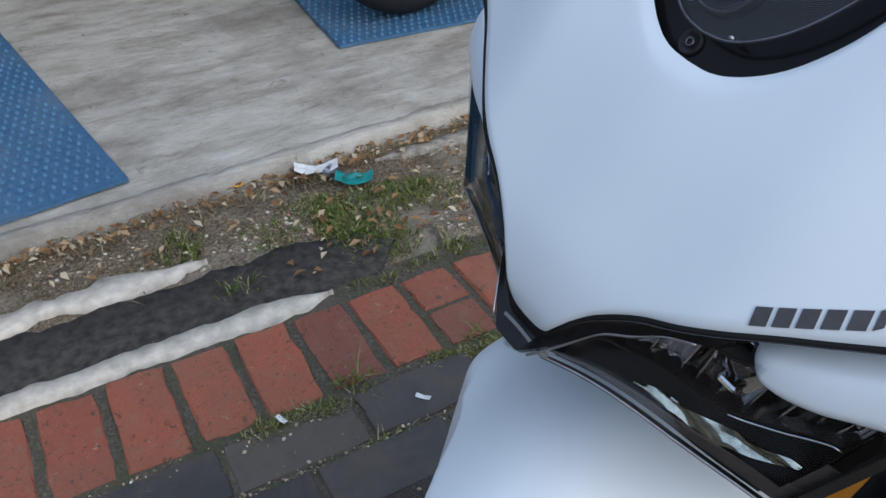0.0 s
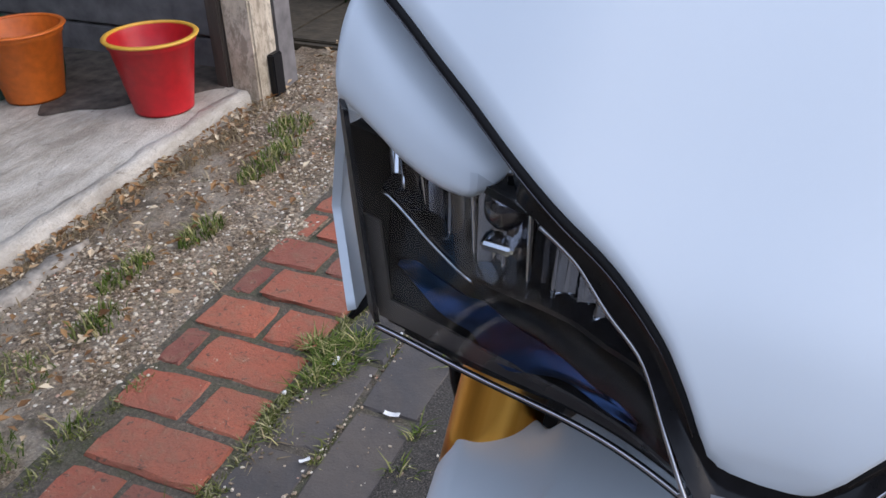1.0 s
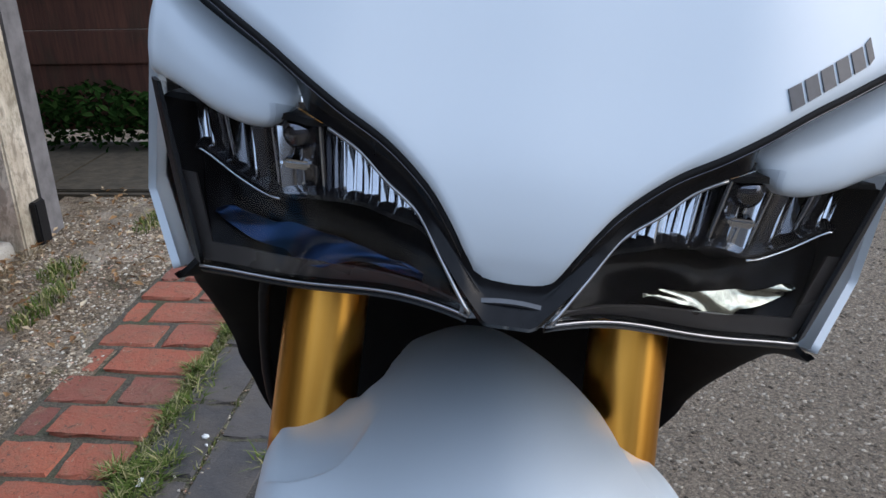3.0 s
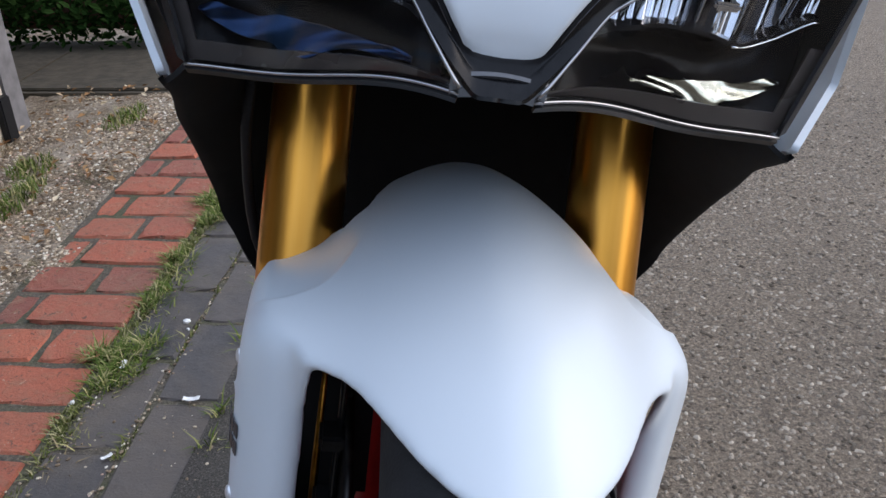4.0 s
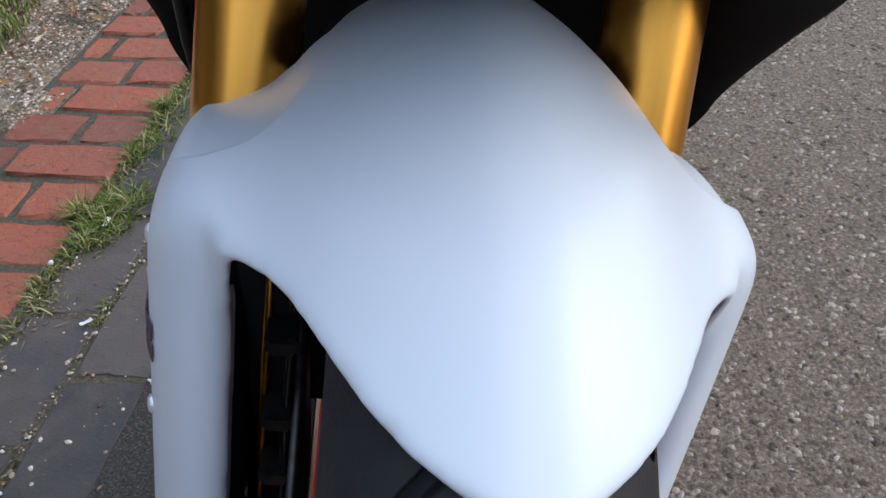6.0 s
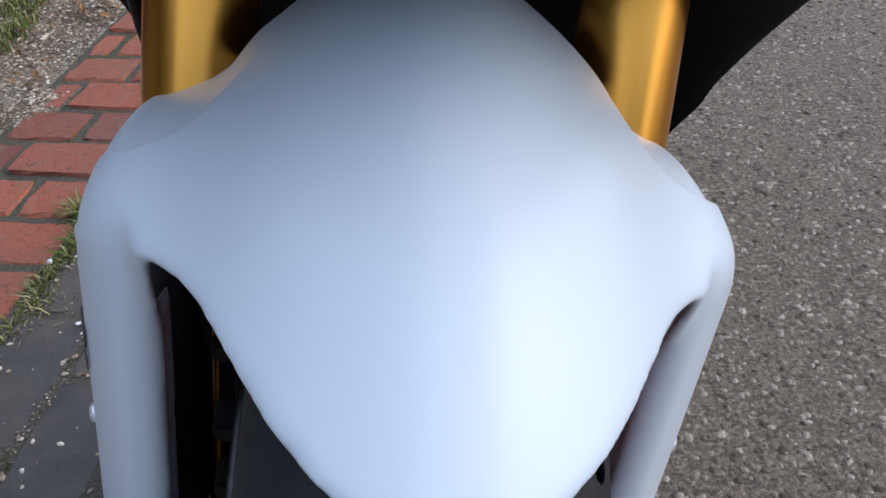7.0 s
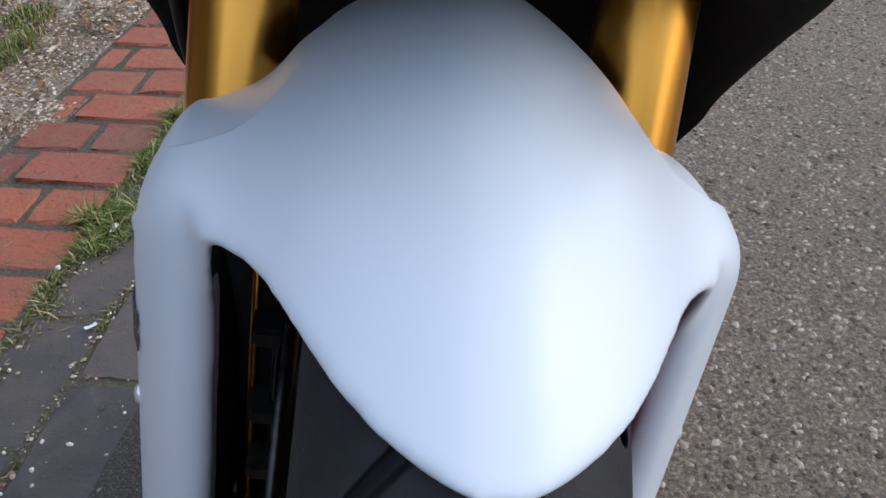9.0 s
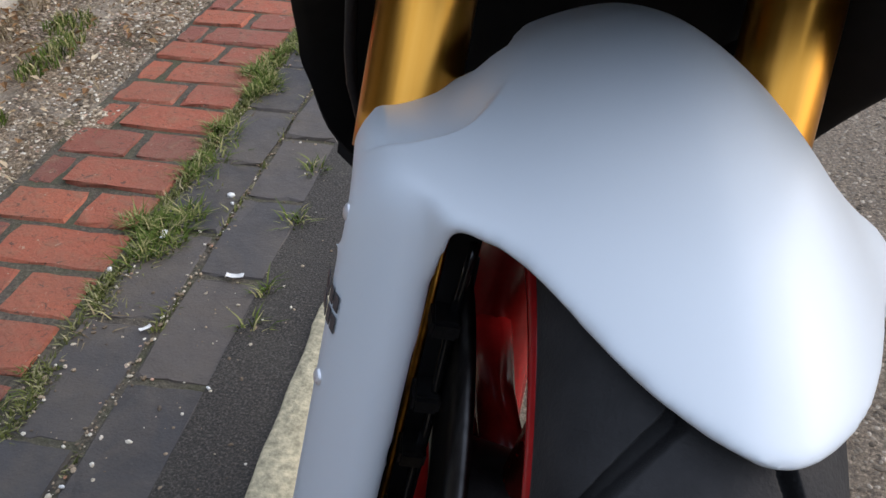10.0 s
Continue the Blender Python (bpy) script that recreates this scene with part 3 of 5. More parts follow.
    tube("lower_lens_edge", [(s * p.x, p.y - 0.0005, p.z - 0.0008) for p in (low(a) for a in np.linspace(0, 1, 40))], 0.0007, STEEL, lamp, 8, "thin bright lower lens edge")
    P = [[low(a) + Vector((0, 0.001 + 0.006 * v, -0.002 - 0.004 * v)) for v in np.linspace(0, 1, 4)] for a in np.linspace(0, 1, 30)]
    shell("lower_lip", mirrored(P, s), 0.0015, BLACK, lamp, flip=s < 0)
    P = [[Vector((0.144, -0.961, 0.697)).lerp(Vector((0.171, -0.944, 0.778)), v) + Vector((0.006 * u * math.sin(1.2 + v), 0.007 * u, 0)) for v in np.linspace(0, 1, 12)] for u in np.linspace(-0.05, 1, 5)]
    shell("outer_trim", mirrored(P, s), 0.002, BLACK, lamp, flip=s < 0)


for side in (1, -1):
    build_headlight(side)


brow_top = table([(0.0965, .7885), (0.106, .7925), (0.125, .8015), (0.152, .8145), (0.169, .8255)])


def build_channel(s):
    """The black channel from under the nose panel back to the headlight."""
    P, seal = [], []
    for x in np.linspace(0.0, 0.166, 60):
        ze = float(edge_z(x))
        p0 = Vector((x, hood_y(ze + 0.004, x) + 0.0045, ze + 0.004))
        k = ease((x - 0.088) / 0.016)
        zl = float(lens_top(max(x, 0.010))) * (1 - k) + (float(brow_top(x)) - 0.0015) * k + 0.001
        yl = base_y(zl) * (1 - k) + (-0.9575 + (x - 0.102) * 0.27 + (zl - 0.776) * 0.25) * k + 0.002
        p1 = Vector((x, yl, zl))
        row = []
        for v in np.linspace(0, 1, 9):
            p = p0.lerp(p1, v)
            p.y += 0.003 * math.sin(math.pi * v)
            p.z += 0.0015 * math.sin(math.pi * 3 * v) * (1 - v)
            row.append((s * p.x, p.y, p.z))
        P.append(row)
        seal.append((s * x, hood_y(ze, x) + 0.0038, ze - 0.0012))
    shell("nose_channel", P, 0.003, CHANNEL, bike, flip=s < 0, label="gloss black channel under the nose panel")
    tube("channel_seal", seal, 0.0016, MATT, bike, 8)
    tube("seal_edge", [(x, y - 0.0012, z - 0.0019) for x, y, z in seal], 0.0004, DIMMETAL, bike, 6)
    # grey metal tubes stand in for highlight lines on the gloss channel
    for name, q, r in (("channel_line", 4, 0.0006), ("channel_edge", 7, 0.0005)):
        tube(name, [(row[q][0], row[q][1] - 0.0003, row[q][2]) for row in P[(0 if s > 0 else 1):50]], r, DIMMETAL, bike, 6)


for side in (1, -1):
    build_channel(side)
P = [[(x, -1.0185 + 0.006 * v + 1.2 * x * x, 0.722 - 0.0075 * v + 0.002 * math.cos(x * 90)) for v in np.linspace(-0.6, 1, 6)] for x in np.linspace(-0.020, 0.020, 14)]
shell("nose_tip_trim", P, 0.002, TIP, bike, label="grey moulded nose tip")


def build_brow(s):
    """The white cowl over the outer half of a headlight."""
    low_z = table([(0.0965, .7740), (0.104, .7720), (0.112, .7690), (0.121, .7680), (0.137, .7705), (0.152, .7760), (0.169, .7815)])
    top_z = brow_top
    P = []
    tip, round_ = Vector((0.1000, 0.0, 0.7850)), 0.014
    for i in range(44):
        x = tip.x + (0.169 - tip.x) * (i / 43) ** 1.7 + 0.0001
        q = min(1.0, (x - tip.x) / round_)
        q = math.sqrt(max(0.0, 1 - (1 - q) ** 2))
        z0, z1 = (tip.z + (float(f(x)) - tip.z) * q for f in (low_z, top_z))
        row = []
        for v in np.linspace(0, 1, 22):
            z = z0 + (z1 - z0) * v
            k = (x - 0.098) / 0.071
            y = -0.9635 + (x - 0.102) * 0.27 + (z - 0.776) * 0.25
            crown = (1 - abs(2 * v ** 0.72 - 1) ** 2.6) * q
            y -= (0.005 + 0.008 * math.sin(math.pi * min(1, 0.15 + 0.75 * k)) ** 0.7) * crown - 0.010 * max(0, v - 0.75) * 2
            row.append((s * x, y, z))
        P.append(row)
    # the outer end rolls back into the side panel
    last = P[-1]
    for i in range(1, 12):
        w = i / 11 * 1.45
        P.append([(s * (abs(q[0]) + 0.005 * math.sin(w) + 0.002 * math.sin(w) * math.sin(math.pi * j / 21)), q[1] + 0.012 * (1 - math.cos(w)) + 0.08 * max(0, w - 1.1), q[2]) for j, q in enumerate(last)])
    shell("headlight_cowl", P, 0.0025, PAINT, bike, flip=s < 0, label="white cowl over the headlight")


for side in (1, -1):
    build_brow(side)


def side_curve(u):
    """The fairing's lower edge, from the headlight's corner back and down."""
    k = u * 8
    pts = ((0.159, -0.944, 0.686), (0.178, -0.86, 0.647), (0.194, -0.79, 0.602), (0.198, -0.735, 0.557), (0.203, -0.68, 0.51), (0.203, -0.645, 0.468), (0.191, -0.63, 0.430), (0.175, -0.62, 0.393), (0.13, -0.60, 0.34))
    return Vector([float(table([(i, p[c]) for i, p in enumerate(pts)])(k)) for c in range(3)])


def build_side(s):
    """White side fairing, seen edge on from the front, and the dark inner panel under it."""
    front = [Vector((0.171, -0.925, 0.835)), Vector((0.177, -0.925, 0.785)), Vector((0.183, -0.912, 0.714)), Vector((0.159, -0.944, 0.686))]
    back = [Vector((0.235, -0.55, 0.86)), Vector((0.255, -0.55, 0.78)), Vector((0.250, -0.56, 0.62)), Vector((0.203, -0.645, 0.468))]
    P = []
    for u in np.linspace(0, 1, 24):
        row = []
        drop = side_curve(u * 0.625) - front[3].lerp(back[3], u)
        for v in np.linspace(0, 3, 31):
            i = min(int(v), 2)
            k = v - i
            p = front[i].lerp(front[i + 1], k).lerp(back[i].lerp(back[i + 1], k), u)
            p.x += 0.012 * math.sin(math.pi * u) * min(1, (3 - v))
            p += drop * max(0.0, v - 2) ** 2
            row.append((s * p.x, p.y, p.z))
        P.append(row)
    shell("side_fairing", P, 0.004, PAINT, bike, flip=s < 0, label="white side fairing")
    lined = [[(x - s * (0.009 + 0.006 * max(0.0, i - 20) / 10), y + 0.004, z + 0.012 * max(0.0, i - 24) / 6) for i, (x, y, z) in enumerate(row)] for row in P[5:]]
    shell("fairing_liner", lined, 0.003, MATT, bike, flip=s < 0, label="matt black liner inside the side fairing")
    P = []
    for u in np.linspace(0, 1, 34):
        row = []
        a = side_curve(u) + Vector((0.003, -0.002, -0.004))
        c = Vector((0.152, -0.86, 0.70)).lerp(Vector((0.11, -0.46, 0.42)), u)
        for v in np.linspace(0, 1, 14):
            p = a.lerp(c, v) + Vector((0, -0.004, -0.012)) * math.sin(math.pi * v) ** 0.5
            row.append((s * p.x, p.y, p.z))
        P.append(row)
    shell("inner_panel", P, 0.003, MATT, bike, flip=s > 0, label="matt black inner fairing panel")


for side in (1, -1):
    build_side(side)
shell("radiator_cowl", [[(x, -0.52 - 0.1 * math.cos(x * 6), z) for z in np.linspace(0.30 + 1.5 * x * x, 0.80, 12)] for x in np.linspace(-0.17, 0.17, 20)], 0.01, MATT, bike, flip=True, label="black radiator shroud")
shell("underside_tray", [[(x, -0.998 + 0.34 * abs(x) ** 1.05 + 0.42 * v, 0.7125 - 0.125 * abs(x) + 0.004 * math.cos(x * 30) - 0.02 * v) for v in np.linspace(0, 1, 14)] for x in np.linspace(-0.132, 0.132, 24)], 0.004, MATT, bike, flip=True, label="matt black tray under the headlights")


# steered front end
STEER = radians(6.67)
AXLE = Vector((0, -0.905, 0.30))
steer_m = pose(0.0005, -0.0107, -0.0018, -0.396, -0.668, 0.530) @ Matrix.Translation((0, -0.875, 0.30)) @ Matrix.Rotation(STEER, 4, Vector((0, math.sin(radians(RAKE)), math.cos(radians(RAKE))))) @ Matrix.Translation((0, 0.875, -0.30))


def steered(ob):
    ob.data.transform(steer_m)
    ob.data.update()
    return ob


def fork_y(z):
    return -0.9023 + (z - 0.3) * math.tan(radians(RAKE))


def build_fork(s):
    leg = steered(tube("fork_tube", [(s * 0.1110, fork_y(z), z) for z in (0.488, 0.51, 0.66, 0.84)], 0.0289, GOLD, bike, 40, "gold anodised fork tube"))
    steered(tube("fork_slider", [(s * 0.1110, fork_y(z), z) for z in (0.27, 0.33, 0.49)], [0.024, 0.023, 0.022], DIMMETAL, leg, 24))
    steered(tube("fork_foot", [(s * 0.1175, fork_y(z) - 0.022, z) for z in (0.22, 0.33, 0.47, 0.50)], [0.021, 0.021, 0.019, 0.016], BLACK, leg, 20, "black fork foot"))


for side in (1, -1):
    build_fork(side)


def wheel_point(x, th, r):
    return Vector((x, AXLE.y - r * math.sin(th), AXLE.z + r * math.cos(th)))


def build_tyre():
    """Tyre with bent sipes cut into its tread, finest over the part in the open."""
    th = np.concatenate([np.linspace(radians(20), radians(80), 420)[:-1], np.linspace(radians(80), radians(380), 200)[:-1]])
    w = np.concatenate([np.linspace(-1.92, -1.3, 16)[:-1], np.linspace(-1.3, 1.3, 190), np.linspace(1.3, 1.92, 16)[1:]])
    T, W = np.meshgrid(th, w, indexing="ij")
    X = 0.060 * np.sin(W)
    R = 0.247 + 0.050 * np.cos(W) * np.where(abs(W) < math.pi / 2, 1.0, 0.62)
    run = 0.060 * W                                   # distance across the tread
    depth = np.zeros_like(T)
    for k in range(40):
        s = 1 if k % 2 else -1
        t0 = radians(4 + 9.0 * k)
        line = ((0.004, 0.0), (0.013, 0.030), (0.026, 0.062), (0.060, 0.096))
        for (u0, v0), (u1, v1) in zip(line, line[1:]):
            ax, ay, bx, by = s * u0, t0 * 0.297 + v0, s * u1, t0 * 0.297 + v1
            q = np.clip(((run - ax) * (bx - ax) + (T * 0.297 - ay) * (by - ay)) / ((bx - ax) ** 2 + (by - ay) ** 2), 0, 1)
            d = np.hypot(run - ax - q * (bx - ax), T * 0.297 - ay - q * (by - ay))
            depth = np.maximum(depth, np.clip((0.0044 - d) / 0.0012, 0, 1))
    R = R - 0.010 * depth * (abs(W) < 1.25)
    verts = np.stack([X, AXLE.y - R * np.sin(T), AXLE.z + R * np.cos(T)], -1).reshape(-1, 3)
    n, m = T.shape
    idx = np.arange(n * m).reshape(n, m)
    nxt = np.roll(idx, -1, axis=0)
    faces = np.stack([idx[:, :-1], idx[:, 1:], nxt[:, 1:], nxt[:, :-1]], -1).reshape(-1, 4)
    return mesh_object("tyre", verts.tolist(), faces.tolist(), TYRE, None, True, "black road tyre with bent tread grooves")


def wheel_lathe(name, profile, material, parent, sides=72, label=""):
    v, f = lathe_data(profile, sides, "x")
    return steered(mesh_object(name, [(AXLE.x + p[0], AXLE.y + p[1], AXLE.z + p[2]) for p in v], f, material, parent, True, label))


wheel = wheel_lathe("front_wheel", [(0.205, -0.052), (0.222, -0.055), (0.225, -0.048), (0.205, -0.04), (0.195, 0.0), (0.205, 0.04), (0.225, 0.048), (0.222, 0.055), (0.205, 0.052), (0.182, 0.034), (0.168, 0.0), (0.182, -0.034), (0.205, -0.052)], REDRIM, bike, 72, "gloss red wheel rim")
tyre = steered(build_tyre())
tyre.parent = wheel
wheel_lathe("hub", [(0.0, -0.05), (0.035, -0.05), (0.038, -0.04), (0.03, 0.0), (0.038, 0.04), (0.035, 0.05), (0.0, 0.05)], BLACK, wheel, 32)
for k in range(3):
    for d in (-0.22, 0.22):
        th = 2 * math.pi * k / 3 + 0.3
        steered(tube("spoke", [wheel_point(0, th, 0.03), wheel_point(0, th + d * 0.5, 0.11), wheel_point(0, th + d, 0.192)], [0.016, 0.016, 0.019], REDRIM, wheel, 12))
for s in (1, -1):
    wheel_lathe("brake_disc", [(0.088, s * 0.066), (0.166, s * 0.066), (0.166, s * 0.071), (0.088, s * 0.071), (0.088, s * 0.066)], DARKSTEEL, wheel, 64, "dark steel brake disc")
    wheel_lathe("disc_carrier", [(0.04, s * 0.060), (0.106, s * 0.067), (0.106, s * 0.070), (0.04, s * 0.064)], BLACK, wheel, 32)
    cal = box_bm(s * 0.068 - 0.026, s * 0.068 + 0.026, -0.03, 0.035, -0.055, 0.055, 0.008)
    bmesh.ops.transform(cal, matrix=Matrix.Translation((0, -0.80, 0.36)) @ Matrix.Rotation(radians(-24), 4, "X"), verts=cal.verts)
    ob = steered(part("brake_caliper", cal, BLACK, bike, "black brake caliper"))
    bolt, f = lathe_data([(0.0, 0.004), (0.006, 0.004), (0.006, 0.0)], 12, "x")
    for q in (0.02, -0.02):
        steered(mesh_object("caliper_bolt", [(s * 0.096 + s * p[0], -0.81 + p[1], 0.36 + q + p[2]) for p in bolt], f, REDRIM, ob, False))
hose = [(-0.145, -0.80, 0.66), (-0.1505, -0.795, 0.60), (-0.1510, -0.785, 0.56), (-0.1495, -0.778, 0.53), (-0.1455, -0.775, 0.505), (-0.138, -0.775, 0.485), (-0.125, -0.78, 0.46), (-0.105, -0.79, 0.42)]
tube("brake_hose", hose, 0.0042, BLACK, bike, 10)


SCOOP = (0.107, 0.024, 0.0125)      # place across, half width and depth of the dish before each fork tube


def build_fender():
    """The front mudguard: a crown over the tyre, shoulders and a shield down each fork leg."""
    half = table([(-44, .036), (-32, .047), (-25, .055), (-18, .066), (-14, .072), (-10, .076), (-4, .078), (3, .080), (8, .090), (12, .1020), (14.0, .1045), (15.6, .1040), (16.9, .1000), (17.8, .0950), (18.7, .0895), (19.7, .0848), (20.8, .0810), (24.4, .0700), (28.7, .0568), (31.5, .0460), (33.8, .0340), (35.2, .0240), (36.1, .0140), (36.7, .002)])
    rear = table([(.06, -12), (.075, -13), (.088, -12), (.10, -12), (.115, -13.5), (.128, -16), (.141, -20)])
    radius = table([(0, .3150), (.008, .3146), (.02, .3112), (.04, .3018), (.06, .2888), (.08, .2730), (.093, .2635), (.105, .2565), (.116, .2510), (.126, .2440), (.132, .2355), (.1368, .2260), (.1395, .2160), (.141, .2030)])
    inset = table([(.0965, .007), (.0985, .0030), (.102, .0005), (.107, 0), (.112, .0012), (.118, .0060), (.124, .0130), (.130, .0215), (.1360, .0325), (.1395, .0425), (.141, .0550)])

    def place(x, th, drop=0.0):
        return wheel_point(x, radians(th), float(radius(abs(x))) - drop)

    bend = table([(.0965, 17.3), (.100, 16.8), (.104, 15.4), (.109, 12.8), (.118, 8.5), (.130, 5.0), (.137, 0.0), (.141, -3.0)])

    grid = np.arange(-50, 42, 0.2)
    square = np.where(grid <= 36.7, half(grid) ** 2, -(grid - 36.7) * 0.00028)
    kern = np.exp(-np.linspace(-3, 3, 37) ** 2 / 2)
    square = np.convolve(square, kern / kern.sum(), "same")

    def width(th):
        return math.sqrt(max(4e-6, float(np.interp(th, grid, square)))) if th > 15 else float(half(th))

    P = [[place(width(th) * u, th) for u in np.linspace(-1, 1, 45)] for th in np.concatenate([np.linspace(-44, 30, 60), np.linspace(31, 36.86, 26)])]
    verts, faces = shell_data(P, 0.007, False)
    for s in (1, -1):
        # shoulder between the crown and the shield
        P = [[place(s * x, th) for th in np.linspace(float(rear(x)) - 10 * ease((x - 0.08) / 0.012) - 2, 13, 38)] for x in np.linspace(0.06, 0.0975, 14)]
        pieces = [shell_data(P, 0.007, s > 0)]
        # columns that run over the shoulder, bend and go down the leg
        P = []
        for i in range(40):
            x = 0.0965 + (0.1397 - 0.0965) * math.sin(i / 39 * math.pi / 2) ** 0.95
            d = float(inset(x))
            col = [place(s * x, th) for th in np.linspace(float(rear(x)) - 12 * ease((0.136 - x) / 0.008), bend(x), 30)]
            e0, e1 = place(s * x, bend(x) - 1), place(s * x, bend(x))
            t0 = (e1 - e0).normalized()
            legy = lambda z: -0.962 - (0.545 - z) * 0.11 + d
            zl = e1.z - 0.017 - 0.030 * ease((0.112 - x) / 0.013)
            L = Vector((s * (x + 0.0006), legy(zl), zl))
            cy = min(legy(e1.z), e1.y - 0.001)
            C = Vector((s * x, cy, e1.z + t0.z / max(1e-6, -t0.y) * (e1.y - cy)))
            for q in np.linspace(0, 1, 14)[1:]:
                col.append(e1 * (1 - q) ** 2 + C * 2 * q * (1 - q) + L * q * q)
            for z in np.linspace(zl, 0.20, 22)[1:]:
                col.append(Vector((s * (x + 0.0006 + 0.004 * (zl - z)), legy(z), z)))
            P.append(col)
        first = P[0]
        # the inner edge of the shield turns back
        pieces.append(shell_data([[Vector((p.x + s * (0.003 - 0.1 * w), p.y + w, p.z)) for p in first[42:]] for w in (0.020, 0.013, 0.007, 0.0)], 0.005, s > 0))
        last = P[-1]
        for w in (0.010, 0.020):
            P.append([Vector((p.x - s * 0.02 * w, p.y + (w if j >= 43 else w * 0.25 * max(0, j - 30) / 13), p.z - (w * 0.5 if j < 43 else 0))) for j, p in enumerate(last)])
        pieces.append(shell_data(P, 0.006, s > 0))
        for v2, f2 in pieces:
            base = len(verts)
            verts += v2
            faces += [tuple(base + i for i in f) for f in f2]
    ob = mesh_object("front_mudguard", verts, faces, PAINT, bike, True, "white satin front mudguard with fork shields")
    steered(ob)
    rm = ob.modifiers.new("merge", "REMESH")
    rm.mode, rm.voxel_size, rm.use_smooth_shade = "VOXEL", 0.0018, True
    sm = ob.modifiers.new("soften", "SMOOTH")
    sm.factor, sm.iterations = 0.5, 42
    me = bpy.data.meshes.new_from_object(ob.evaluated_get(bpy.context.evaluated_depsgraph_get()))
    ob.modifiers.clear()
    ob.data = me
    co = np.empty(len(me.vertices) * 3)
    me.vertices.foreach_get("co", co)
    back = np.array(steer_m.inverted())
    q = co.reshape(-1, 3) @ back[:3, :3].T + back[:3, 3]
    dy, dz = q[:, 1] + 0.905, q[:, 2] - 0.30
    r, th, off = np.hypot(dy, dz), np.degrees(np.arctan2(-dy, dz)), np.abs(q[:, 0]) - SCOOP[0]
    k = np.clip((3.6 - 9000 * np.maximum(0, np.abs(off) - 0.006) ** 2 - th) / 2.6, 0, 1)
    sink = SCOOP[2] * k * k * (3 - 2 * k) * np.exp(-(off / SCOOP[1]) ** 4) * ((th > -40) & (r > 0.2))
    q[:, 1] -= dy / r * sink
    q[:, 2] -= dz / r * sink
    fore = np.array(steer_m)
    me.vertices.foreach_set("co", (q @ fore[:3, :3].T + fore[:3, 3]).ravel())
    me.polygons.foreach_set("use_smooth", [True] * len(me.polygons))
    me.update()
    for s in (1, -1):
        P = [[(s * (0.066 + 0.066 * u), -0.895 + 0.05 * u - (0.5 - z) * 0.10, z) for z in np.linspace(0.16, 0.52, 10)] for u in np.linspace(0, 1, 6)]
        # thin dim tubes stand in for gold glints of the fork leg
        steered(tube("fork_leg_edge", [(s * 0.087, -0.905 - (0.5 - z) * 0.10, z) for z in (0.50, 0.42, 0.34, 0.24)], [0.0018, 0.0026, 0.002, 0.003], DIMGOLD, ob, 10, "dim gold tube standing in for the fork leg's glint"))
        steered(tube("brake_pipe", [(s * 0.0745, -0.915 - (0.5 - z) * 0.10 + 0.004 * math.sin(z * 60), z) for z in np.linspace(0.50, 0.24, 14)], 0.0028, GLOSS, ob, 10))
        for z in (0.45, 0.40, 0.36, 0.31):
            steered(part("clamp", box_bm(s * 0.079 - 0.008, s * 0.079 + 0.008, -0.925 - (0.5 - z) * 0.10, -0.905 - (0.5 - z) * 0.10, z - 0.006, z + 0.006, 0.002), BLACK if z > 0.38 else DARKSTEEL, ob))
        # black sheet added to hide the road where dark brake parts belong
        steered(shell("shield_liner", P, 0.003, MATT, ob, flip=s > 0, label="matt black sheet added to darken the shield's gap"))
    return ob


fender = build_fender()
for s in (1, -1):
    for x, y, z in ((0.1388, -0.9215, 0.508), (0.1394, -0.9375, 0.415)):
        v, f = lathe_data([(0.0, 0.0022), (0.0030, 0.0019), (0.0046, 0.0008), (0.0050, -0.001)], 18)
        q = Vector((-s * -0.958, -0.284, 0.03)).to_track_quat("Z", "Y").to_matrix()
        steered(mesh_object("shield_bolt", [Vector((s * x, y, z)) + q @ Vector(p) for p in v], f, BOLT, fender, True, "small bright bolt head"))


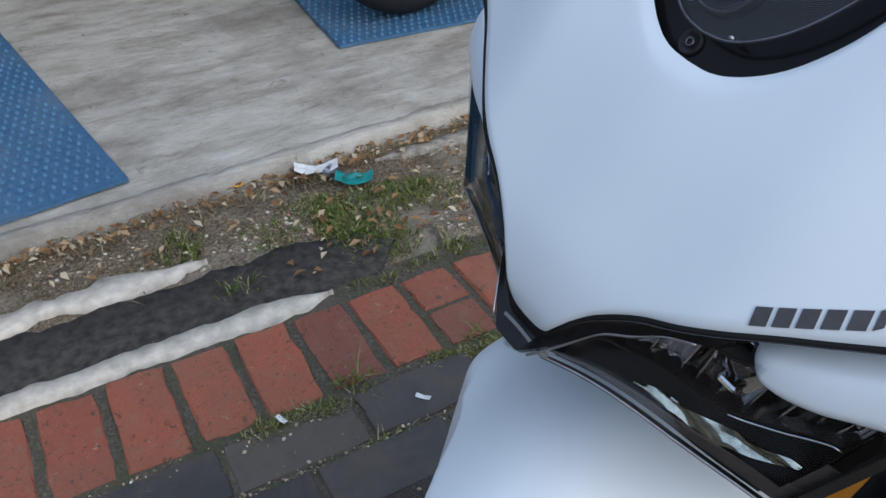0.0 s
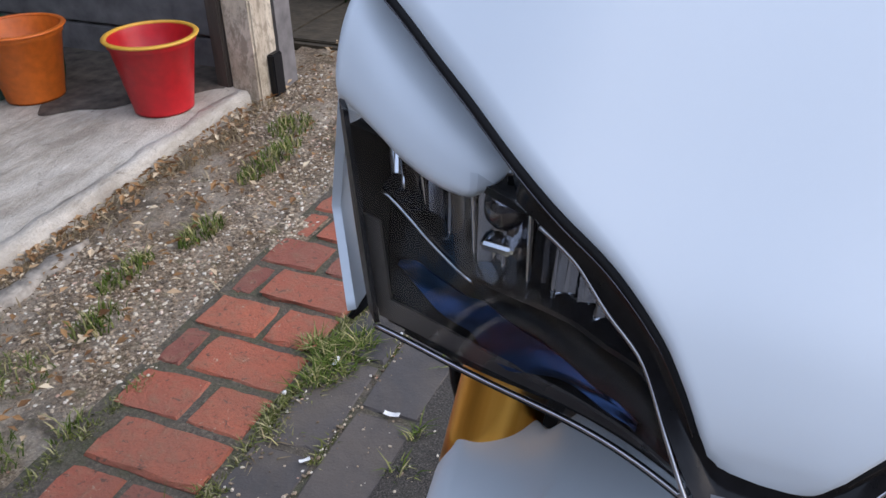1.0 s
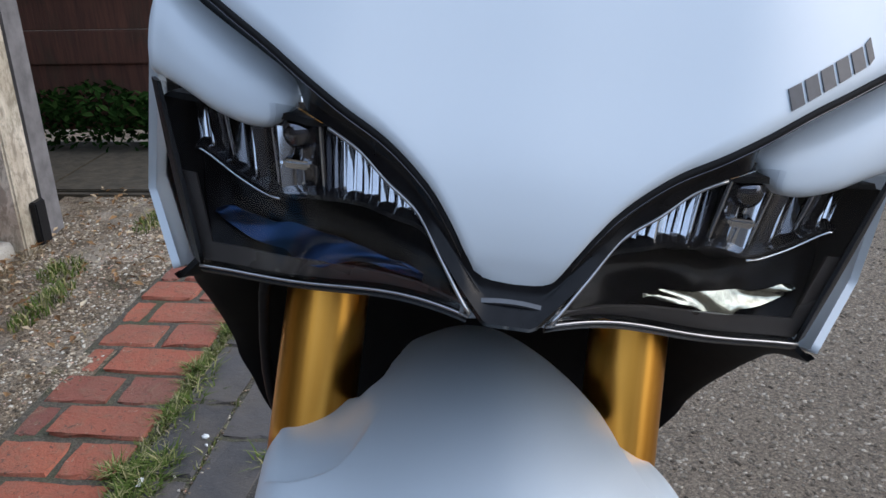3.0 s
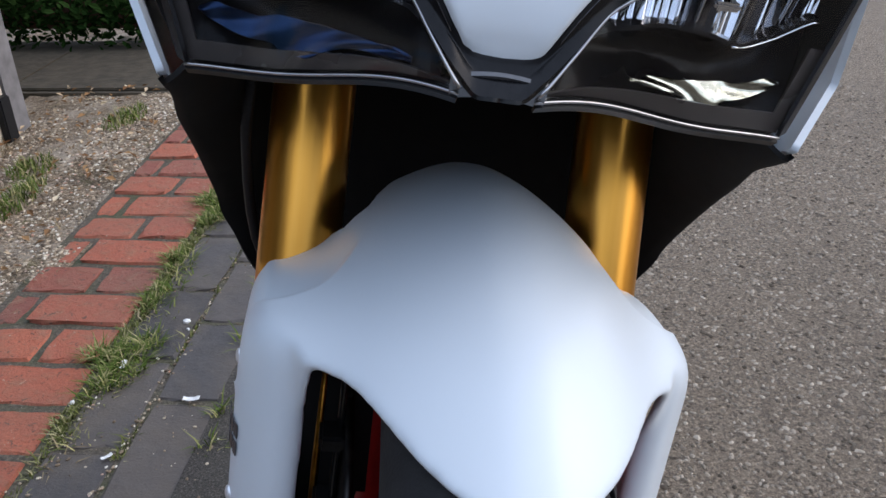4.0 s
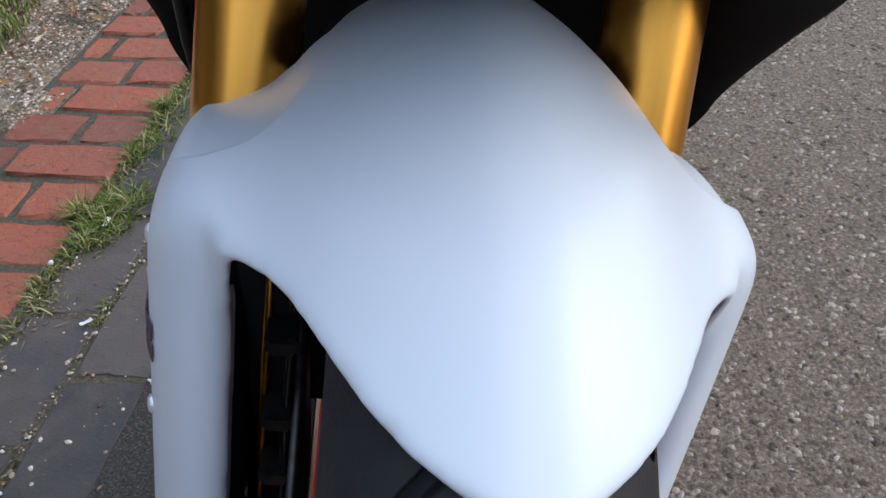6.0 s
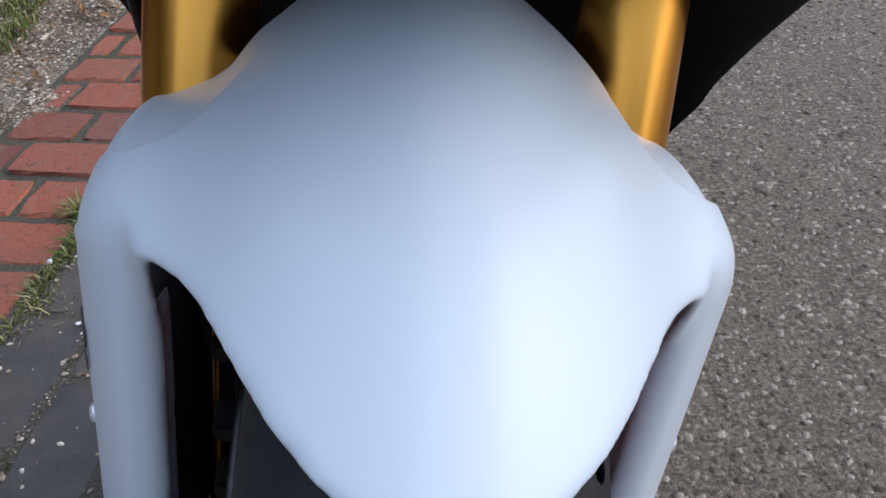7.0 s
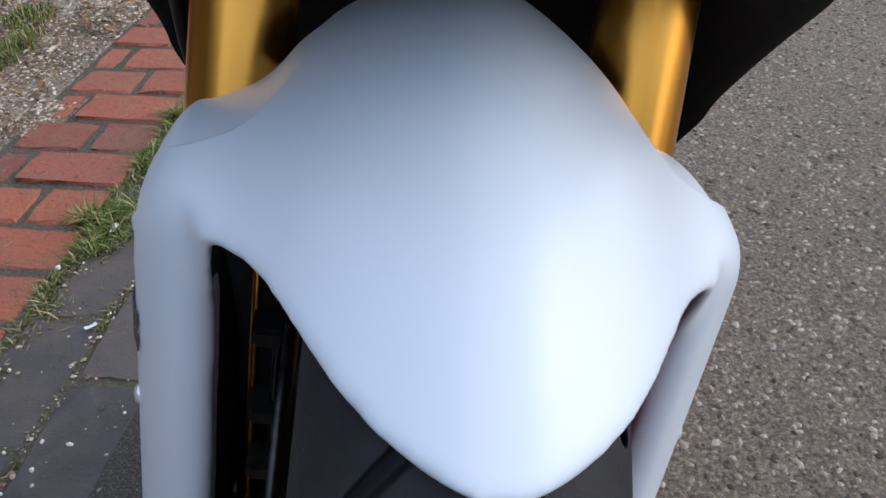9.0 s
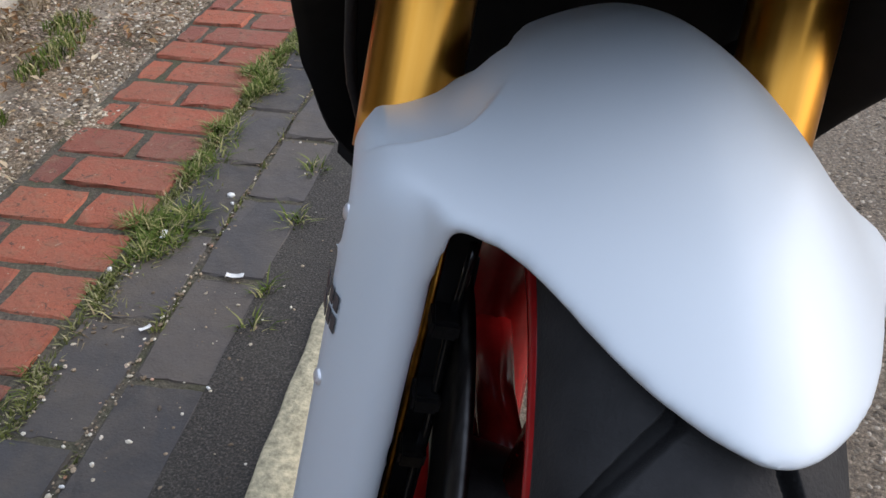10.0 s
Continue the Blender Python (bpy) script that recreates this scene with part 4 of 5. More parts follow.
# windscreen and its base
def build_screen():
    base_rows, screen_rows = [], []
    for x in np.linspace(-0.115, 0.115, 47):
        lo = float(open_z(abs(x)))
        top = 1.02
        base_rows.append([(x, hood_y(z, x) + 0.011 + 0.02 * (z - lo), z) for z in np.linspace(lo - 0.006, top, 16)])
        lo2 = lo + 0.014 + 0.05 * abs(x)
        screen_rows.append([(x * 0.9, hood_y(z, x) - 0.003 + 0.3 * x * x, z) for z in np.linspace(lo2, top + 0.05, 16)])
    base = shell("screen_base", base_rows, 0.003, BOWL, bike, label="black plastic windscreen base")
    scr = shell("windscreen", screen_rows, 0.003, LENS, bike, label="clear windscreen")
    scr.visible_shadow = False
    tube("screen_edge", [tuple(r[0]) for r in screen_rows], 0.0009, DIMMETAL, scr, 8)

    def turned(name, x, z, profile, material, parent, out=0.0):
        v, f = lathe_data(profile, 36)
        n = Vector((0, -0.812, 0.583))
        q = n.to_track_quat("Z", "Y").to_matrix()
        c = Vector((x, hood_y(z) + 0.011, z)) + n * out
        return mesh_object(name, [c + q @ Vector(p) for p in v], f, material, parent)

    knob = turned("round_vent", -0.010, 0.9045, [(0.0195, 0.0), (0.0185, 0.004), (0.0170, 0.0055), (0.0150, 0.004), (0.0125, 0.0025), (0.0100, 0.003), (0.0, 0.003)], BOWL, bike)
    tagged(knob, "round black mounting with a steel ring")
    turned("outer_ring", -0.010, 0.9045, [(0.0180, 0.004), (0.0176, 0.0058), (0.0168, 0.0058), (0.0164, 0.004)], DIMMETAL, knob)
    turned("middle_ring", -0.010, 0.9045, [(0.0116, 0.002), (0.0114, 0.0040), (0.0108, 0.0040), (0.0106, 0.002)], DIMMETAL, knob)
    turned("ring", -0.010, 0.9045, [(0.0062, 0.003), (0.0060, 0.0055), (0.0030, 0.0055), (0.0028, 0.0032)], SMOKED, knob)
    turned("bore", -0.010, 0.9045, [(0.0029, 0.0050), (0.0, 0.0046)], MATT, knob)
    bolt = turned("bolt", -0.009, 0.8765, [(0.0066, 0.0), (0.0066, 0.0016), (0.0056, 0.0022), (0.0046, 0.0012), (0.0, 0.0012)], BLACK, bike)
    turned("bolt_socket", -0.009, 0.8765, [(0.0024, 0.0012), (0.0024, 0.0022), (0.0014, 0.0022), (0.0014, 0.0012)], DIMMETAL, bolt)
    for x, z in ((0.013, 0.8855), (-0.024, 0.8905)):
        turned("clip", x, z, [(0.0, 0.0105), (0.0010, 0.0105), (0.0013, 0.008), (0.0013, 0.0)], STEEL, bike)


build_screen()

# wordmark as plain slanted bars
for i in range(6):
    l0 = 0.1018 + 0.0072 * i
    P = [[hood_point(l0 + (0.0056 if i < 5 else 0.0024) * u - 0.0024 * v, 0.8098 + 0.0037 * i + 0.0028 * u + 0.0078 * v) for v in np.linspace(0, 1, 3)] for u in np.linspace(0, 1, 3)]
    P = [[(p[0], p[1] - 0.0007, p[2] + 0.0004) for p in row] for row in P]
    shell("wordmark_bar", P, 0.0005, DECAL, bike, label="dark grey lettering bar")
for z in (0.462, 0.450):
    for i in range(4):
        P = []
        for e in (0.0, 0.0045):
            d = 0.030 + 0.0065 * i + e
            x = float(np.interp(d, [0.0215, 0.0325, 0.0425, 0.055], [0.130, 0.136, 0.1395, 0.141])) + 0.0014
            P.append([(-(x + 0.004 * (0.5 - q)), -0.9625 - (0.545 - q) * 0.11 + d, q) for q in (z, z + 0.0045, z + 0.009)])
        steered(shell("shield_mark", P, 0.0005, DECAL, bike, label="small dark mark on the fork shield"))


# ---- paved edge ----
def brick_mesh(name, lx, ly, lz, material, seed, rough=0.0024):
    """A worn brick with an uneven outline and rounded arrises."""
    rnd = random.Random(seed)
    outline = []
    for ax, ay, bx, by, n in ((-1, -1, 1, -1, 5), (1, -1, 1, 1, 3), (1, 1, -1, 1, 5), (-1, 1, -1, -1, 3)):
        for k in range(n):
            q = k / n
            outline.append(((ax + (bx - ax) * q) * lx / 2, (ay + (by - ay) * q) * ly / 2, k == 0))
    n = len(outline)
    verts = []
    for ring, (inset, z) in enumerate(((0.0, -lz), (0.0, -0.0056), (0.0030, 0.0))):
        for x, y, corner in outline:
            cut = inset + (0.0016 if corner else 0.0) + abs(rnd.gauss(0, rough)) * (1.4 if ring else 0.6)
            verts.append((x - math.copysign(cut, x), y - math.copysign(cut, y), z + (rnd.uniform(-0.0014, 0.0010) if ring == 2 else 0)))
    faces = [tuple(2 * n + k for k in range(n))]
    for r in range(2):
        faces += [(r * n + k, r * n + (k + 1) % n, (r + 1) * n + (k + 1) % n, (r + 1) * n + k) for k in range(n)]
    me = bpy.data.meshes.new(name)
    me.from_pydata(verts, [], faces)
    me.materials.append(material)
    return me


def edge_x(y):
    """The line of the brick edging's road side."""
    return -0.434 - 0.012 * max(0.0, (y + 0.4)) ** 1.2


kerb_bed = mesh_object("brick_bed", [(-0.685, -3, -0.0055), (-0.425, -3, -0.0055), (-0.455, 2.6, -0.0055), (-0.73, 2.6, -0.0055)], [(0, 1, 2, 3)], JOINT)
tagged(kerb_bed, "red brick edging bedded in sandy mortar", "brick edging", kind="structure")
PITCH = 0.1125
meshes = {}


def lay(kind, lx, ly, material, x, y, z, turn, parent, seed, name="brick", tip=1.1):
    key = (kind, seed % 7)
    if key not in meshes:
        meshes[key] = brick_mesh(name, lx, ly, 0.05, material, len(kind) * 11 + seed % 7)
    ob = new(name, meshes[key])
    ob.parent = parent
    rnd = random.Random(seed * 7 + 3)
    ob.matrix_world = pose(x, y, z + rnd.uniform(-0.003, 0.003), rnd.uniform(-tip, tip), rnd.uniform(-tip, tip), turn + rnd.uniform(-1.2, 1.2))
    return ob


for row in range(-20, 20):
    y = -row * PITCH + 0.05
    r = edge_x(y)
    tilt = -1.0 if y > 0.2 else 0
    w = 0.212
    if row >= 5 and row != 6:
        lay("full", w, 0.102, BRICK, r - w / 2, y, 0.0, tilt, kerb_bed, row + 40)
    elif row == 6:
        lay("half", 0.103, 0.102, BRICK, r - w + 0.0515, y, 0.0, tilt, kerb_bed, row + 40)
        lay("half", 0.103, 0.102, BRICK, r - 0.0515, y, 0.0, tilt, kerb_bed, row + 41)
    elif row % 2:
        lay("long", 0.192, 0.102, BRICK, r - 0.096, y, 0.0, tilt, kerb_bed, row + 50)
        lay("short", 0.055, 0.102, BRICK, r - 0.192 - 0.011 - 0.0275, y, -0.001, tilt, kerb_bed, row + 51)
    else:
        lay("right", 0.113, 0.102, BRICK, r - 0.0565, y, 0.0, tilt, kerb_bed, row + 60)
        lay("left", 0.134, 0.102, BRICK, r - 0.113 - 0.010 - 0.067, y, 0.0, tilt, kerb_bed, row + 61)

paver_bed = mesh_object("paver_bed", [(-0.44, -3, -0.0056), (-0.19, -3, -0.0056), (-0.19, 2.6, -0.0056), (-0.47, 2.6, -0.0056)], [(0, 1, 2, 3)], JOINT)
tagged(paver_bed, "two rows of blue-grey paving bricks with mossy joints", "paving", kind="structure")
for k in range(-11, 12):
    lay("paver", 0.109, 0.2200, PAVER, -0.2535, -0.4335 + 0.2235 * k, -0.001, 0, paver_bed, k + 100, "paving_brick", 0.5)
    lay("paver", 0.109, 0.2200, PAVER, -0.3635 + 0.001 * k, -0.325 + 0.2235 * k, -0.001, 0, paver_bed, k + 130, "paving_brick", 0.5)


# ---- white mortar haunch, cream line, dark patch ----
def ragged_strip(name, x0, x1, y0, y1, z, thick, material, label, category, amp=0.012, seed=1, parent=None, ends=True):
    n = int((y1 - y0) / 0.012)
    top, faces = [], []
    for i in range(n + 1):
        y = y0 + (y1 - y0) * i / n
        a = amp * (noise.noise((y * 9, seed, 0)) + 0.5 * noise.noise((y * 31, seed, 3)))
        b = amp * (noise.noise((y * 9, seed, 7)) + 0.5 * noise.noise((y * 31, seed, 9)))
        e = min(1, min(i, n - i) / 6) if ends else 1
        mid = (x0 + x1) / 2
        xa, xb = mid + (x0 + a - mid) * e, mid + (x1 + b - mid) * e
        row = [(xa, y, z - thick), (xa + 0.004, y, z - 0.001), (mid, y, z + 0.002 * noise.noise((y * 20, seed, 4))), (xb - 0.004, y, z - 0.001), (xb, y, z - thick)]
        top += row
    for i in range(n):
        for j in range(4):
            a = i * 5 + j
            faces.append((a, a + 1, a + 6, a + 5))
    return tagged(mesh_object(name, top, faces, material), label, category, kind="structure")


ragged_strip("mortar_haunch", -0.705, -0.652, -2.2, -0.80, 0.006, 0.03, RENDER_WHITE, "ragged white mortar beside the red bricks", "mortar strip", 0.016, 2)
ragged_strip("mortar_remnant", -0.93, -0.87, -2.0, -0.98, 0.004, 0.03, RENDER_WHITE, "ragged remnant of old white mortar", "mortar strip", 0.03, 5)
ragged_strip("dark_patch", -0.86, -0.69, -2.2, -0.62, -0.002, 0.03, SOIL, "dark damp soil patch in the verge", "soil patch", 0.03, 8)
ragged_strip("mortar_fillet", -1.105, -1.06, -0.52, -0.06, 0.002, 0.03, FILLET, "thin worn concrete fillet in the verge", "concrete strip", 0.018, 14)
ragged_strip("cream_line", -0.104, -0.045, -3.0, 4.0, 0.004, 0.006, LINE, "worn cream painted road line", "road line", 0.006, 11)


# ---- concrete slab, mats, yard walls and added roof ----
def slab_edge(y):
    return -1.165 - 0.045 * (y + 0.2) * 0.8 + 0.012 * noise.noise((y * 5, 0, 3)) + 0.006 * noise.noise((y * 19, 0, 5))


SLAB = 0.035
verts, faces = [], []
ys = np.linspace(-3.2, 0.74, 260)
cols = [0.0, 0.004, 0.012, 0.03, 0.06, 0.1, 0.18, 0.3, 0.5, 0.8, 1.2, 1.8, 2.6, 3.4]
for y in ys:
    e = slab_edge(y)
    verts.append((e + 0.010, y, -0.03))
    for c in cols:
        lip = -0.012 if c == 0 else (-0.004 if c < 0.008 else 0.0)
        step = -0.006 if c < 0.045 else 0.0
        verts.append((e - c, y, SLAB + lip + step + 0.003 * noise.noise((c * 6, y * 6, 9))))
m = len(cols) + 1
for i in range(len(ys) - 1):
    for j in range(m - 1):
        a = i * m + j
        faces.append((a, a + m, a + m + 1, a + 1))
slab = tagged(mesh_object("floor", verts, faces, CONCRETE), "rough pale concrete slab with a broken edge", "floor", kind="structure")


lip, faces = [], []
for i in range(300):
    y = -3.2 + 3.92 * i / 299
    e, k = slab_edge(y), 0.012 * noise.noise((y * 8, 2, 5)) + 0.006 * noise.noise((y * 27, 4, 5))
    lip += [(e + 0.012, y, -0.02), (e + 0.006, y, SLAB - 0.014), (e - 0.002, y, SLAB - 0.0025), (e - 0.030 - k, y, SLAB - 0.001), (e - 0.036 - k, y, SLAB - 0.012)]
for i in range(299):
    faces += [(i * 5 + j, i * 5 + j + 5, i * 5 + j + 6, i * 5 + j + 1) for j in range(4)]
tagged(mesh_object("slab_edging", lip, faces, CONCRETE), "broken pale mortar lip along the slab's edge", "edging", kind="structure")


# film of damp dirt that also holds the wall's shade in its colour
DIRTSHADE = plain("damp_dirt_and_wall_shade", (0.085, 0.07, 0.055), 0.8, 0.0, 0.6, 22, 0.003)
film, faces = [], []
for i in range(240):
    x = -4.5 + 3.24 * i / 239
    y0 = 0.44 + 0.14 * noise.noise((x * 2.3, 1, 8)) + 0.07 * noise.noise((x * 9, 1, 8)) + 0.25 * max(0.0, (x + 1.62) / 0.4)
    film += [(x, min(y0, 0.80), SLAB + 0.0015), (x, min(y0 + 0.03, 0.82), SLAB + 0.0055), (x, 0.845, SLAB + 0.0055)]
for i in range(239):
    faces += [(i * 3, i * 3 + 3, i * 3 + 4, i * 3 + 1), (i * 3 + 1, i * 3 + 4, i * 3 + 5, i * 3 + 2)]
tagged(mesh_object("dirt_film", film, faces, DIRTSHADE), "dark damp dirt and painted wall shade on the concrete", "dirt", kind="structure")


def build_mat(x0, x1, y0, y1, turn, px, py):
    """A rubber mat with rows of raised studs."""
    mat = part("rubber_mat", box_bm(x0, x1, y0, y1, 0, 0.010, 0.002), RUBBER_MAT)
    mat.matrix_world = pose(px, py, SLAB + 0.002, 0, 0, turn)
    verts, faces = [], []
    nx, ny = int((x1 - x0) / 0.032), int((y1 - y0) / 0.024)
    for i in range(nx):
        for j in range(ny):
            cx, cy = x0 + 0.016 + i * 0.032, y0 + 0.012 + j * 0.024 + (0.012 if i % 2 else 0) - 0.004
            b = len(verts)
            for k in range(6):
                w = k * math.pi / 3
                verts.append((cx + 0.009 * math.cos(w), cy + 0.006 * math.sin(w), 0.010))
            for k in range(6):
                w = k * math.pi / 3
                verts.append((cx + 0.0055 * math.cos(w), cy + 0.0035 * math.sin(w), 0.0155))
            faces += [(b + k, b + (k + 1) % 6, b + 6 + (k + 1) % 6, b + 6 + k) for k in range(6)] + [tuple(b + 6 + k for k in range(6))]
    studs = mesh_object("studs", verts, faces, STUD, mat, False)
    tagged(studs, "raised oval studs", kind="stuff")
    return tagged(mat, "blue studded rubber mat on the concrete", "mat", "blue rubber mats")


build_mat(-1.2, 0, -0.62, 0, 8, -1.217, -1.053)
build_mat(-0.9, 0, 0, 0.535, -4, -1.635, -0.365)

# walls of the open yard behind the slab; back and west ones added, unseen
for name, dims, label in (
        ("wall_east", (-4.6, -1.16, 0.86, 0.94, -0.03, 2.3), "grey boarded wall beside the concrete slab"),
        ("wall_back", (-4.7, -4.6, -3.3, 0.94, -0.03, 2.3), "unseen grey rear wall added to close the yard"),
        ("wall_west", (-4.6, -1.3, -3.3, -3.2, -0.03, 2.3), "unseen grey side wall added to close the yard")):
    tagged(part(name, box_bm(*dims), GREYWALL), label, "wall", kind="structure")
# unseen roof, added to keep sky light off the back of the slab
tagged(part("ceiling", box_bm(-4.7, -2.35, -3.3, 0.94, 2.3, 2.38), DARKWOOD), "unseen dark timber roof added to shade the yard", "ceiling", kind="structure")
# unseen wall behind the camera, added to cut low sky under the nose
tagged(part("wall_south", box_bm(-7.0, 9.0, -7.4, -7.1, -0.03, 3.0), GREYWALL), "unseen plain dark wall added to block low sky light", "wall", kind="structure")
wall_ref = bpy.data.objects["wall_east"]
for z0, z1 in ((0.02, 0.125), (0.135, 0.345), (0.355, 0.60), (0.61, 0.85), (0.86, 1.1)):
    part("board", box_bm(-4.5, -1.26, 0.842, 0.86, z0, z1, 0.003), GREYWALL, wall_ref)

post = part("post", box_bm(-1.245, -1.150, 0.725, 0.835, -0.03, 2.3, 0.006), POST)
tagged(post, "weathered pale mottled post with a rubber strip", "post")
part("bumper_strip", box_bm(-1.150, -1.128, 0.775, 0.825, 0.0, 0.125, 0.004), BLACK, post, "black rubber strip")
tagged(part("door_frame", box_bm(-1.29, -1.247, 0.715, 0.80, -0.0, 2.3, 0.004), DARKWOOD), "dark weathered timber frame beside the post", "frame", kind="structure")


def build_bucket(material, rim_material, label, h, r0, r1):
    n = 48
    v, f = lathe_data([(0.0, 0.004), (r0 * 0.9, 0.004), (r0, 0.0), (r0, 0.006), (r0 + (r1 - r0) * 0.85, h * 0.88), (r0 + (r1 - r0) * 0.86 + 0.004, h * 0.89), (r1 + 0.002, h * 0.985)], n)
    v2, f2 = lathe_data([(r1 - 0.003, h * 0.985), (r0 + (r1 - r0) * 0.85 - 0.004, h * 0.88), (r0 - 0.004, 0.012), (0.0, 0.012)], n)
    b = len(v)
    ob = mesh_object("bucket", v + v2, f + [tuple(b + i for i in q) for q in f2], material)
    v, f = lathe_data([(r1 - 0.004, h * 0.97), (r1 + 0.007, h * 0.965), (r1 + 0.010, h * 0.985), (r1 + 0.007, h), (r1 - 0.002, h * 1.004), (r1 - 0.005, h * 0.985), (r1 - 0.004, h * 0.97)], n)
    mesh_object("rim", v, f, rim_material, ob)
    return tagged(ob, label, "bucket", "plastic buckets")


red = build_bucket(REDPLASTIC, YELLOWRIM, "red plastic bucket with a yellow rim", 0.203, 0.080, 0.115)
red.matrix_world = pose(-1.330, 0.528, SLAB + 0.0055, 0, 0, 20)
orange = build_bucket(ORANGEPLASTIC, ORANGEPLASTIC, "orange plastic bucket with a rolled rim", 0.200, 0.080, 0.116)
orange.matrix_world = pose(-1.738, 0.476, SLAB + 0.0055, 0, 0, 50)


def build_bag():
    P = []
    for i in range(30):
        w = 2 * math.pi * i / 29
        row = []
        for j in range(12):
            t = j / 11
            r = (0.22 * (1 - t ** 2.2) + 0.02) * (1 + 0.12 * noise.noise((math.cos(w) * 2, math.sin(w) * 2, t * 3)))
            row.append((r * math.cos(w) * 1.3, r * math.sin(w) * 0.8, 0.24 * t ** 0.8 + 0.02 * noise.noise((w, t * 4, 2)) * t))
        P.append(row)
    ob = shell("plastic_sheet", P, 0.003, GREENBAG, None, True)
    ob.matrix_world = pose(-2.06, 0.50, SLAB + 0.002, 0, 0, 15)
    return tagged(ob, "crumpled dark green plastic sheet on the concrete", "plastic sheet")


build_bag()


def build_parked_wheel():
    """The lower part of another motorcycle's wheel, standing on the mat."""
    r = 0.30
    prof = []
    for k in range(17):
        w = math.pi * (k / 16) - math.pi / 2
        prof.append((r - 0.070 + 0.070 * math.cos(w), 0.072 * math.sin(w)))
    v, f = lathe_data([(r - 0.100, -0.055), *prof, (r - 0.100, 0.055)], 96, "x")
    ob = mesh_object("parked_wheel", v, f, TYRE)
    v, f = lathe_data([(r - 0.100, -0.055), (r - 0.115, -0.04), (r - 0.12, 0.0), (r - 0.115, 0.04), (r - 0.100, 0.055)], 64, "x")
    mesh_object("rim", v, f, DARKSTEEL, ob)
    v, f = lathe_data([(0.0, 0.03), (0.13, 0.03), (0.135, 0.026), (0.135, 0.02), (0.0, 0.02)], 48, "x")
    mesh_object("hub_cover", v, f, DARKSTEEL, ob)
    for k in range(8):
        w = k * math.pi / 4
        tv, tf = tube_data([(0.02, 0.05 * math.cos(w), 0.05 * math.sin(w)), (0.0, 0.185 * math.cos(w + 0.2), 0.185 * math.sin(w + 0.2))], 0.006, 8)
        mesh_object("spoke", tv, tf, BLACK, ob)
    ob.matrix_world = pose(-1.77, -0.06, SLAB + 0.013 + r, 0, 0, 10)
    return tagged(ob, "black motorcycle wheel standing on the blue mat", "wheel")


build_parked_wheel()

# ---- beyond the post: paving, planting and fence ----
tagged(part("patio", box_bm(-6, -0.80, 1.235, 1.90, -0.028, -0.004), PATIO), "brown stone paving before the fence", "paving", kind="structure")
pat = bpy.data.objects["patio"]
for i in range(8):
    x = -5.6 + 0.60 * i
    part("slab", box_bm(x, x + 0.592, 1.245 + 0.01 * (i % 2), 1.74, -0.004, 0.004 + 0.002 * (i % 3), 0.004), PATIO, pat)
fence = part("fence_post", box_bm(-0.85, -0.75, 1.93, 2.03, -0.03, 1.8, 0.004), FENCEWOOD)
fence.name = "fence"
tagged(fence, "red-brown horizontal board fence", "fence")
for k in range(13):
    part("fence_board", box_bm(-6, -0.86, 1.955 + 0.010 * (k % 2), 1.985 + 0.010 * (k % 2), 0.031 + 0.134 * k, 0.163 + 0.134 * k, 0.004), FENCEWOOD, fence)


def leaf_mass(name, x0, x1, y0, y1, z1, count, size, material, label, category, seed):
    rnd = random.Random(seed)
    verts, faces = [], []
    for _ in range(count):
        x, y = rnd.uniform(x0, x1), rnd.uniform(y0, y1)
        top = z1 * (0.55 + 0.6 * (noise.noise((x * 3, y * 3, seed)) * 0.5 + 0.5))
        z = rnd.random() ** 0.7 * top
        q = Euler((rnd.uniform(-1.1, 1.1), rnd.uniform(-1.1, 1.1), rnd.uniform(0, 6.3))).to_matrix()
        s = size * rnd.uniform(0.6, 1.3)
        b = len(verts)
        for p in ((0, -s, 0), (0.5 * s, -0.2 * s, 0.15 * s), (0.32 * s, 0.5 * s, 0.1 * s), (0, s, -0.1 * s), (-0.32 * s, 0.5 * s, 0.1 * s), (-0.5 * s, -0.2 * s, 0.15 * s)):
            verts.append(Vector((x, y, z)) + q @ Vector(p))
        faces += [(b, b + 1, b + 2, b + 3), (b, b + 3, b + 4, b + 5)]
    return tagged(mesh_object(name, verts, faces, material, None, False), label, category, kind="stuff")


def litter_field(name, spots, size, material, label, category, seed):
    """Flat curled flakes lying on the ground."""
    rnd = random.Random(seed)
    verts, faces = [], []
    for x0, x1, y0, y1, n in spots:
        for _ in range(n):
            y = rnd.uniform(y0, y1)
            x = rnd.uniform(x0, x1) + (slab_edge(y) if x0 > -0.5 else 0.0)
            q = Euler((rnd.uniform(-0.5, 0.5), rnd.uniform(-0.5, 0.5), rnd.uniform(0, 6.3))).to_matrix()
            s = size * rnd.uniform(0.3, 1.2)
            b = len(verts)
            for p in ((0, -s, 0), (0.5 * s, -0.1 * s, 0.25 * s), (0, s, -0.1 * s), (-0.5 * s, -0.1 * s, 0.25 * s)):
                verts.append(Vector((x, y, 0.004 + 0.2 * s)) + q @ Vector(p))
            faces += [(b, b + 1, b + 2), (b, b + 2, b + 3)]
    return tagged(mesh_object(name, verts, faces, material, None, False), label, category, kind="stuff")


LITTERMIX = make_blades("leaf_litter", (0.13, 0.065, 0.03), (0.33, 0.19, 0.085), (0.62, 0.52, 0.36))
